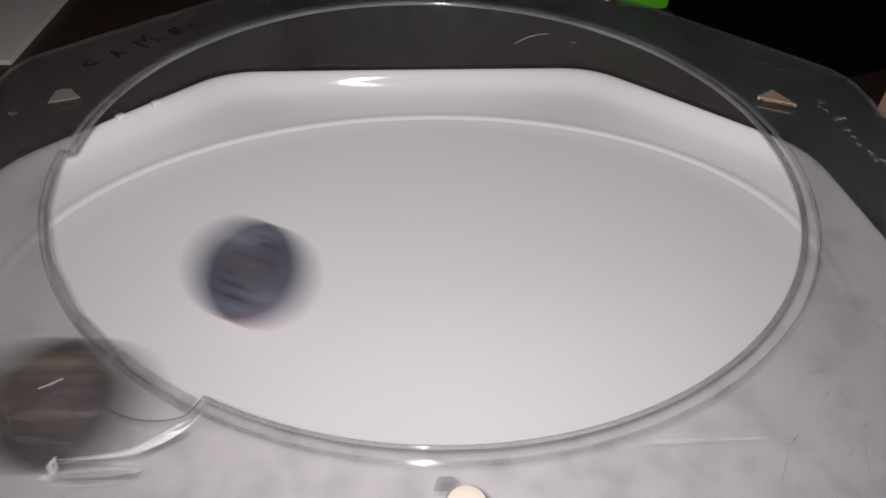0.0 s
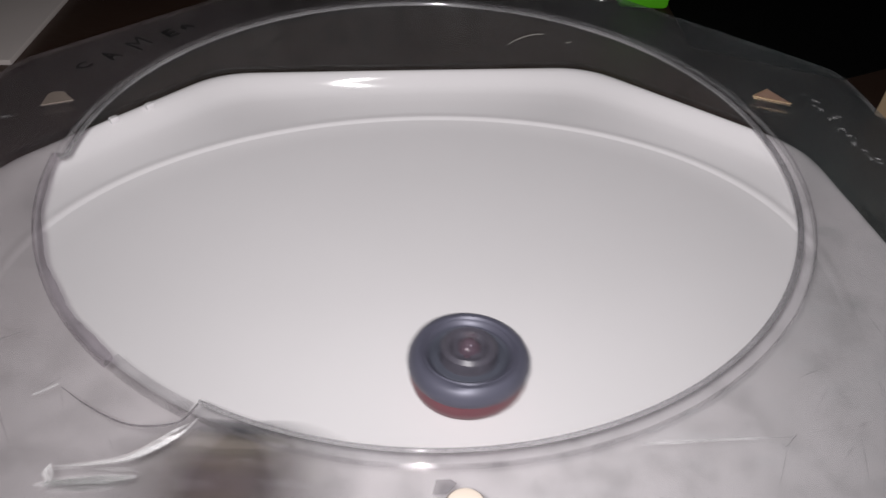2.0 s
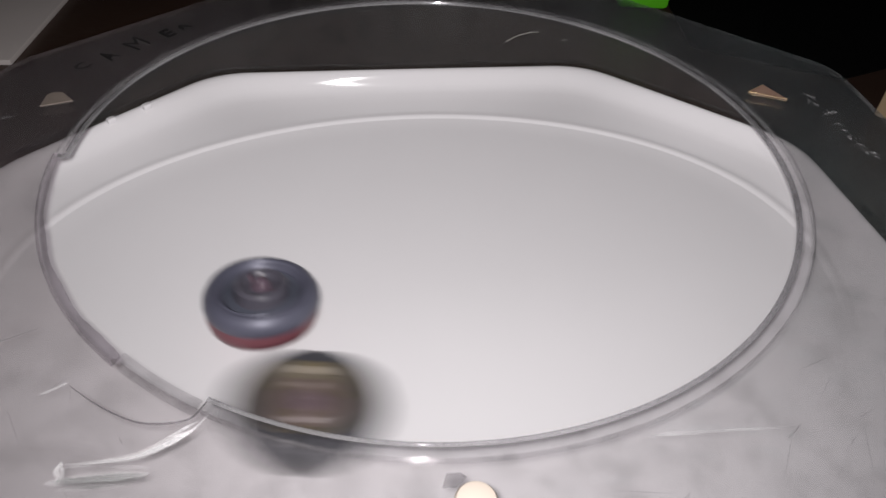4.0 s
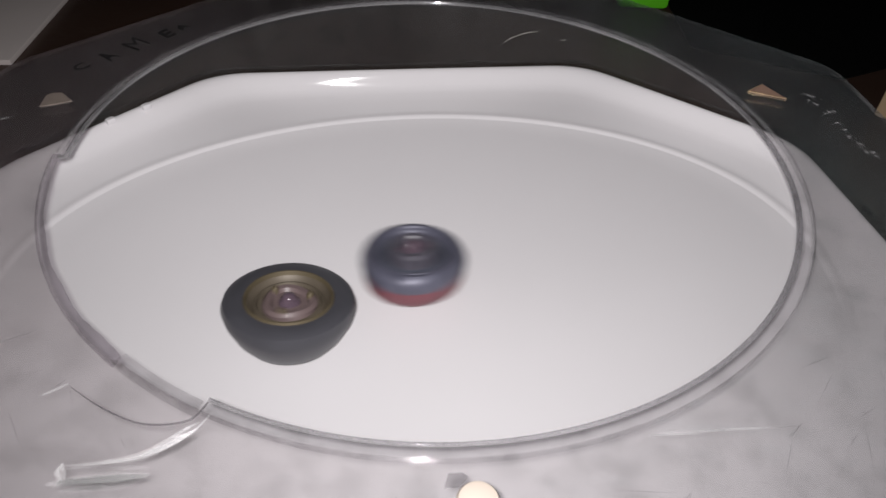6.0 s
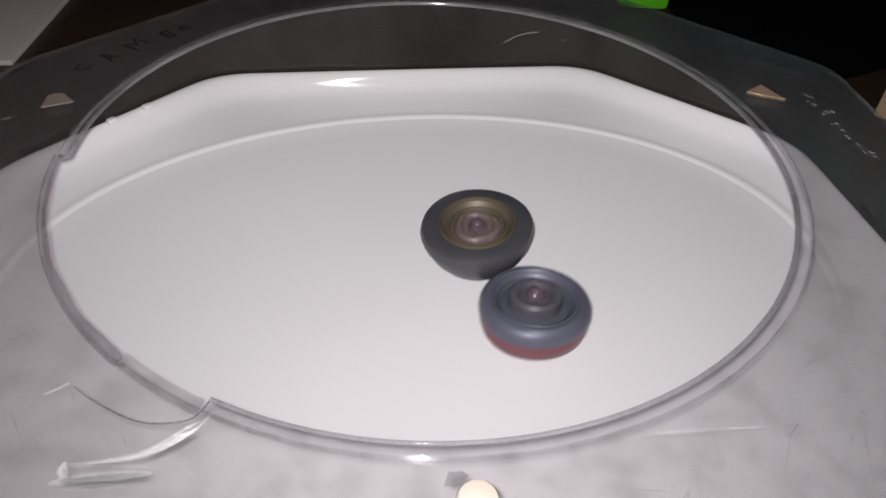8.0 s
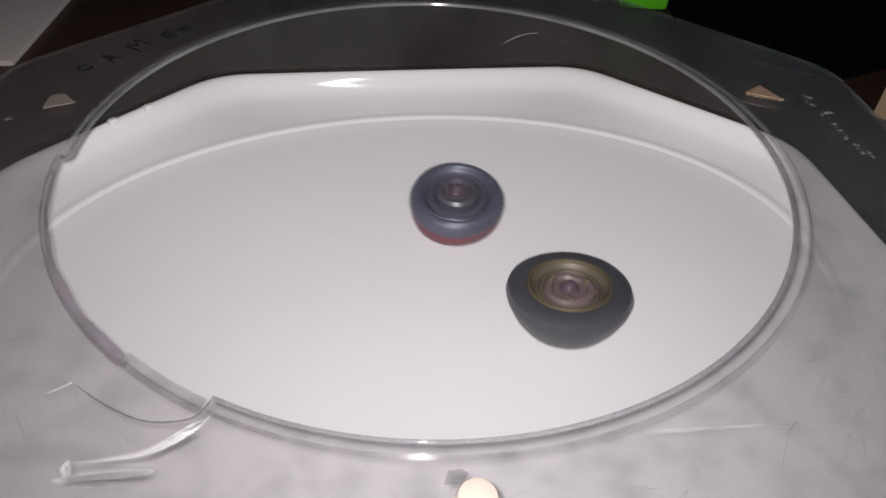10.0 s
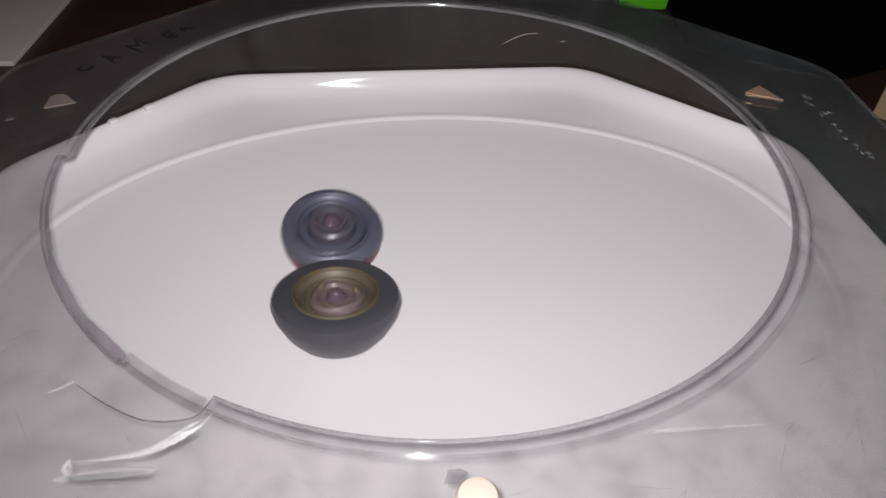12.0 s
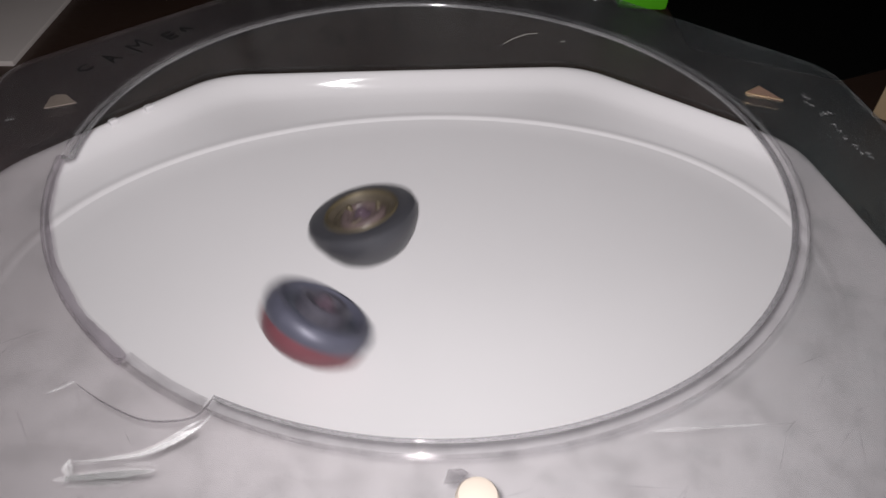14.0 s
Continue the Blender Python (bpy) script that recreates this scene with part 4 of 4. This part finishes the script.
    walk(black, [
        # black rows
        (0, spun(-0.1243, -0.0942, 0.0113, -5.0, 5.5, 0, -1)),
        (0.1, spun(-0.0481, -0.0849, 0.0049, -9.0, 2.1, 0.1, -1)),
        (0.2, spun(-0.0073, -0.0667, 0.0029, -15.0, 0.3, 0.2, -1)),
        (0.3, spun(0.0170, -0.0262, 0.0016, -21.0, -0.8, 0.3, -1)),
        (0.4, spun(0.0143, 0.0126, 0.0017, -23.0, -0.6, 0.4, -1)),
        (0.5, spun(-0.0125, 0.0602, 0.0062, -27.0, 0.6, 0.5, -1)),
        (0.6, spun(-0.0430, 0.0862, 0.0105, -19.0, 1.9, 0.6, -1)),
        (0.7, spun(-0.1012, 0.0912, 0.0160, -13.0, 4.5, 0.7, -1)),
        (0.8, spun(-0.1451, 0.0764, 0.0186, -5.0, 12.4, 0.8, -1)),
        (0.9, spun(-0.1909, 0.0091, 0.0174, -5.0, 18.3, 0.9, -1)),
        (1, spun(-0.1874, -0.0784, 0.0211, -5.0, 18.2, 1, -1)),
        (1.1, spun(-0.0758, -0.1081, 0.0089, -15.0, 3.4, 1.1, -1)),
        (1.2, spun(0.0195, -0.1024, 0.0068, -17.0, -0.9, 1.2, -1)),
        (1.3, spun(0.1509, -0.0529, 0.0139, -5.0, -18.5, 1.3, -1)),
        (1.4, spun(0.1899, 0.0199, 0.0204, -5.0, -22.3, 1.4, -1)),
        (1.5, spun(0.1284, 0.1094, 0.0187, 5.0, -9.6, 1.5, -1)),
        (1.6, spun(0.0316, 0.1415, 0.0231, 7.0, -1.4, 1.6, -1)),
        (1.7, spun(-0.1101, 0.0766, 0.0125, 3.0, 12.8, 1.7, -1)),
        (1.8, spun(-0.1735, 0.0021, 0.0140, -5.0, 19.5, 1.8, -1)),
        (1.9, spun(-0.1372, -0.0846, 0.0120, -11.0, 14.0, 1.9, -1)),
        (2, spun(-0.0636, -0.1244, 0.0104, -15.0, 6.8, 2, -1)),
        (2.1, spun(0.0895, -0.0948, 0.0101, -13.0, -9.9, 2.1, -1)),
        (2.2, spun(0.1565, -0.0510, 0.0147, -5.0, -18.8, 2.2, -1)),
        (2.3, spun(0.1842, 0.0455, 0.0198, 1.0, -18.0, 2.3, -1)),
        (2.4, spun(0.1328, 0.0990, 0.0169, 5.0, -10.8, 2.4, -1)),
        (2.5, spun(0.0003, 0.1420, 0.0241, 7.0, -0.0, 2.5, -1)),
        (2.6, spun(-0.0897, 0.0946, 0.0135, 4.0, 9.9, 2.6, -1)),
        (2.7, spun(-0.1700, 0.0120, 0.0140, -5.0, 19.4, 2.7, -1)),
        (2.8, spun(-0.1598, -0.0673, 0.0135, -9.0, 17.0, 2.8, -1)),
        (2.9, spun(-0.0731, -0.1244, 0.0109, -15.0, 7.2, 2.9, -1)),
        (3, spun(0.0190, -0.1250, 0.0101, -15.0, -0.8, 3, -1)),
        (3.1, spun(0.1045, -0.0808, 0.0102, -11.0, -12.5, 3.1, -1)),
        (3.2, spun(0.1649, -0.0346, 0.0151, -5.0, -19.2, 3.2, -1)),
        (3.3, spun(0.1659, 0.0464, 0.0151, 0.0, -17.2, 3.3, -1)),
        (3.4, spun(0.0922, 0.1008, 0.0130, 2.6, -7.5, 3.4, -1)),
        (3.5, spun(-0.0171, 0.1071, 0.0124, 2.5, 3.8, 3.5, -1)),
        (3.6, spun(-0.1308, 0.0678, 0.0138, 0.0, 13.7, 3.6, -1)),
        (3.7, spun(-0.1715, 0.0086, 0.0139, -3.2, 16.0, 3.7, -1)),
        (3.8, spun(-0.1615, -0.0476, 0.0124, -7.1, 14.4, 3.8, -1)),
        (3.9, spun(-0.1108, -0.0881, 0.0094, -11.0, 9.8, 3.9, -1)),
        (4, spun(-0.0441, -0.0900, 0.0054, -11.3, 3.7, 4, -1)),
        (4.1, spun(0.0279, -0.0797, 0.0047, -10.9, -3.3, 4.1, -1)),
        (4.2, spun(0.0933, -0.0611, 0.0073, -10.0, -10.1, 4.2, -1)),
        (4.3, spun(0.1278, -0.0234, 0.0087, -6.4, -13.8, 4.3, -1)),
        (4.4, spun(0.1126, 0.0231, 0.0079, -4.6, -10.8, 4.4, -1)),
        (4.5, spun(0.0514, 0.0644, 0.0052, -5.0, -2.3, 4.5, -1)),
        (4.6, spun(-0.0276, 0.0535, 0.0039, -5.0, 4.1, 4.6, -1)),
        (4.7, spun(-0.0859, 0.0215, 0.0041, -4.8, 8.7, 4.7, -1)),
        (4.8, spun(-0.1097, -0.0194, 0.0053, -5.0, 10.8, 4.8, -1)),
        (4.9, spun(-0.0889, -0.0499, 0.0046, -9.1, 8.1, 4.9, -1)),
        (5, spun(-0.0523, -0.0628, 0.0034, -12.1, 4.2, 5, -1)),
        (5.1, spun(-0.0104, -0.0572, 0.0021, -13.0, 0.5, 5.1, -1)),
        (5.2, spun(0.0250, -0.0408, 0.0018, -13.0, -1.1, 5.2, -1)),
        (5.3, spun(0.0389, -0.0234, 0.0017, -13.0, -4.7, 5.3, -1)),
        (5.4, spun(0.0245, -0.0165, 0.0011, -13.1, -3.2, 5.4, -1)),
        (5.5, spun(-0.0014, -0.0167, 0.0006, -13.0, 0.1, 5.5, -1)),
        (5.6, spun(-0.0231, -0.0216, 0.0008, -12.1, 2.2, 5.6, -1)),
        (5.7, spun(-0.0420, -0.0289, 0.0013, -11.0, 3.8, 5.7, -1)),
        (5.8, spun(-0.0542, -0.0357, 0.0019, -10.5, 4.8, 5.8, -1)),
        (5.9, spun(-0.0602, -0.0409, 0.0024, -10.0, 4.6, 5.9, -1)),
        (6, spun(-0.0593, -0.0418, 0.0024, -9.0, 2.6, 6, -1)),
        (6.1, spun(-0.0664, -0.0429, 0.0030, -9.0, -4.9, 6.1, -1)),
        (6.2, spun(-0.0757, -0.0515, 0.0039, -9.0, -4.5, 6.2, -1)),
        (6.3, spun(-0.0816, -0.0565, 0.0045, -8.0, -0.3, 6.3, -1)),
        (6.4, spun(-0.0818, -0.0540, 0.0043, -8.0, 3.6, 6.4, -1)),
        (6.5, spun(-0.0776, -0.0497, 0.0038, -7.0, 0.5, 6.5, -1)),
        (6.6, spun(-0.0771, -0.0481, 0.0036, -6.0, 0.5, 6.6, -1)),
        (6.7, spun(-0.0738, -0.0411, 0.0030, -5.0, 1.3, 6.7, -1)),
        (6.8, spun(-0.0715, -0.0357, 0.0027, -5.0, 1.2, 6.8, -1)),
        (6.9, spun(-0.0718, -0.0247, 0.0023, -4.0, 3.2, 6.9, -1)),
        (7, spun(-0.0718, -0.0188, 0.0022, -3.0, 5.2, 7, -1)),
        (7.1, spun(-0.0672, -0.0084, 0.0018, -3.0, 5.0, 7.1, -1)),
        (7.2, spun(-0.0657, -0.0009, 0.0018, -3.0, 4.9, 7.2, -1)),
        (7.3, spun(-0.0584, 0.0030, 0.0014, -3.0, 4.6, 7.3, -1)),
        (7.4, spun(-0.0500, 0.0054, 0.0010, -3.0, 2.2, 7.4, -1)),
        (7.5, spun(-0.0343, 0.0101, 0.0006, -3.0, 1.5, 7.5, -1)),
        (7.6, spun(-0.0231, 0.0130, 0.0004, -2.0, 1.0, 7.6, -1)),
        (7.7, spun(-0.0097, 0.0156, 0.0003, -2.0, 0.4, 7.7, -1)),
        (7.8, spun(-0.0007, 0.0165, 0.0003, -1.0, -1.9, 7.8, -1)),
        (7.9, spun(0.0128, 0.0125, 0.0004, 0.0, -5.5, 7.9, -1)),
        (8, spun(0.0167, 0.0157, 0.0006, 2.0, -4.7, 8, -1)),
        (8.1, spun(0.0171, 0.0167, 0.0007, -1.0, -2.7, 8.1, -1)),
        (8.2, spun(0.0164, 0.0146, 0.0006, -3.0, -0.7, 8.2, -1)),
        (8.3, spun(0.0205, 0.0140, 0.0007, -7.3, -0.0, 8.3, -1)),
        (8.4, spun(0.0290, 0.0138, 0.0010, -7.9, -0.5, 8.4, -1)),
        (8.5, spun(0.0389, 0.0134, 0.0013, -8.6, -1.4, 8.5, -1)),
        (8.6, spun(0.0475, 0.0112, 0.0017, -9.0, -2.1, 8.6, -1)),
        (8.7, spun(0.0550, 0.0068, 0.0021, -9.1, -2.4, 8.7, -1)),
        (8.8, spun(0.0625, 0.0010, 0.0025, -9.1, -2.8, 8.8, -1)),
        (8.9, spun(0.0688, -0.0056, 0.0029, -9.0, -3.1, 8.9, -1)),
        (9, spun(0.0726, -0.0124, 0.0033, -9.0, -3.2, 9, -1)),
        (9.1, spun(0.0730, -0.0201, 0.0035, -9.0, -3.2, 9.1, -1)),
        (9.2, spun(0.0707, -0.0288, 0.0036, -9.1, -3.1, 9.2, -1)),
        (9.3, spun(0.0674, -0.0365, 0.0036, -9.1, -3.0, 9.3, -1)),
        (9.4, spun(0.0644, -0.0415, 0.0036, -9.0, -2.9, 9.4, -1)),
        (9.5, spun(0.0619, -0.0429, 0.0035, -8.8, -2.7, 9.5, -1)),
        (9.6, spun(0.0590, -0.0419, 0.0032, -8.6, -2.6, 9.6, -1)),
        (9.7, spun(0.0563, -0.0393, 0.0029, -8.3, -2.5, 9.7, -1)),
        (9.8, spun(0.0543, -0.0362, 0.0027, -8.0, -2.4, 9.8, -1)),
        (9.9, spun(0.0533, -0.0321, 0.0025, -7.6, -2.6, 9.9, -1)),
        (10, spun(0.0528, -0.0271, 0.0022, -7.3, -2.9, 10, -1)),
        (10.1, spun(0.0521, -0.0228, 0.0021, -7.0, -2.3, 10.1, -1)),
        (10.2, spun(0.0505, -0.0196, 0.0019, -7.0, -0.1, 10.2, -1)),
        (10.3, spun(0.0495, -0.0173, 0.0018, -7.0, 1.7, 10.3, -1)),
        (10.4, spun(0.0506, -0.0169, 0.0019, -5.0, 1.7, 10.4, -1)),
        (10.5, spun(0.0493, -0.0248, 0.0019, -3.0, 0.8, 10.5, -1)),
        (10.6, spun(0.0479, -0.0324, 0.0022, -7.0, -0.2, 10.6, -1)),
        (10.7, spun(0.0446, -0.0386, 0.0023, -9.8, -0.2, 10.7, -1)),
        (10.8, spun(0.0395, -0.0433, 0.0023, -10.0, 0.2, 10.8, -1)),
        (10.9, spun(0.0324, -0.0425, 0.0020, -10.5, 0.7, 10.9, -1)),
        (11, spun(0.0243, -0.0415, 0.0017, -11.0, 0.9, 11, -1)),
        (11.1, spun(0.0159, -0.0461, 0.0017, -11.6, 0.5, 11.1, -1)),
        (11.2, spun(0.0078, -0.0511, 0.0018, -12.0, -0.3, 11.2, -1)),
        (11.3, spun(0.0009, -0.0525, 0.0019, -12.2, -1.7, 11.3, -1)),
        (11.4, spun(-0.0053, -0.0540, 0.0019, -13.0, -2.7, 11.4, -1)),
        (11.5, spun(-0.0114, -0.0553, 0.0019, -14.0, -2.5, 11.5, -1)),
        (11.6, spun(-0.0134, -0.0551, 0.0018, -11.0, -1.4, 11.6, -1)),
        (11.7, spun(-0.0184, -0.0502, 0.0017, -10.5, -1.0, 11.7, -1)),
        (11.8, spun(-0.0259, -0.0444, 0.0015, -11.0, -0.8, 11.8, -1)),
        (11.9, spun(-0.0357, -0.0386, 0.0014, -10.0, -0.4, 11.9, -1)),
        (12, spun(-0.0413, -0.0375, 0.0015, -9.0, -0.1, 12, -1)),
        (12.1, spun(-0.0452, -0.0336, 0.0014, -8.0, 2.0, 12.1, -1)),
        (12.2, spun(-0.0498, -0.0307, 0.0015, -5.0, -1.7, 12.2, -1)),
        (12.3, spun(-0.0474, -0.0258, 0.0012, -3.0, -2.8, 12.3, -1)),
        (12.4, spun(-0.0476, -0.0223, 0.0011, -1.0, 2.1, 12.4, -1)),
        (12.5, spun(-0.0520, -0.0210, 0.0015, -5.0, 12.2, 12.5, -1)),
        (12.6, spun(-0.0534, -0.0245, 0.0023, -21.0, 7.3, 12.6, -1)),
        (12.7, spun(-0.0504, -0.0219, 0.0016, -11.0, -5.7, 12.7, -1)),
        (12.8, spun(-0.0502, -0.0186, 0.0014, -11.0, 7.2, 12.8, -1)),
        (12.9, spun(-0.0495, -0.0135, 0.0014, -9.0, 12.1, 12.9, -1)),
        (13, spun(-0.0429, -0.0060, 0.0009, -5.0, 9.8, 13, -1)),
        (13.1, spun(-0.0371, -0.0000, 0.0005, -1.0, 1.6, 13.1, -1)),
        (13.2, spun(-0.0307, 0.0066, 0.0004, -1.0, 1.4, 13.2, -1)),
        (13.3, spun(-0.0258, 0.0092, 0.0003, 1.0, 1.1, 13.3, -1)),
        (13.4, spun(-0.0208, 0.0111, 0.0002, 2.0, 0.9, 13.4, -1)),
        (13.5, spun(-0.0165, 0.0087, 0.0004, -1.0, 6.6, 13.5, -1)),
        (13.6, spun(-0.0169, 0.0121, 0.0021, -8.0, 26.4, 13.6, -1)),
        (13.7, spun(-0.0212, 0.0300, 0.0015, 1.0, 14.8, 13.7, -1)),
        (13.8, spun(-0.0291, 0.0355, 0.0019, 1.0, 11.2, 13.8, -1)),
        (13.9, spun(-0.0295, 0.0298, 0.0018, -5.0, -10.5, 13.9, -1)),
        (14, spun(-0.0312, 0.0164, 0.0015, -7.0, -14.4, 14, -1)),
        # end black
    ])


motions()
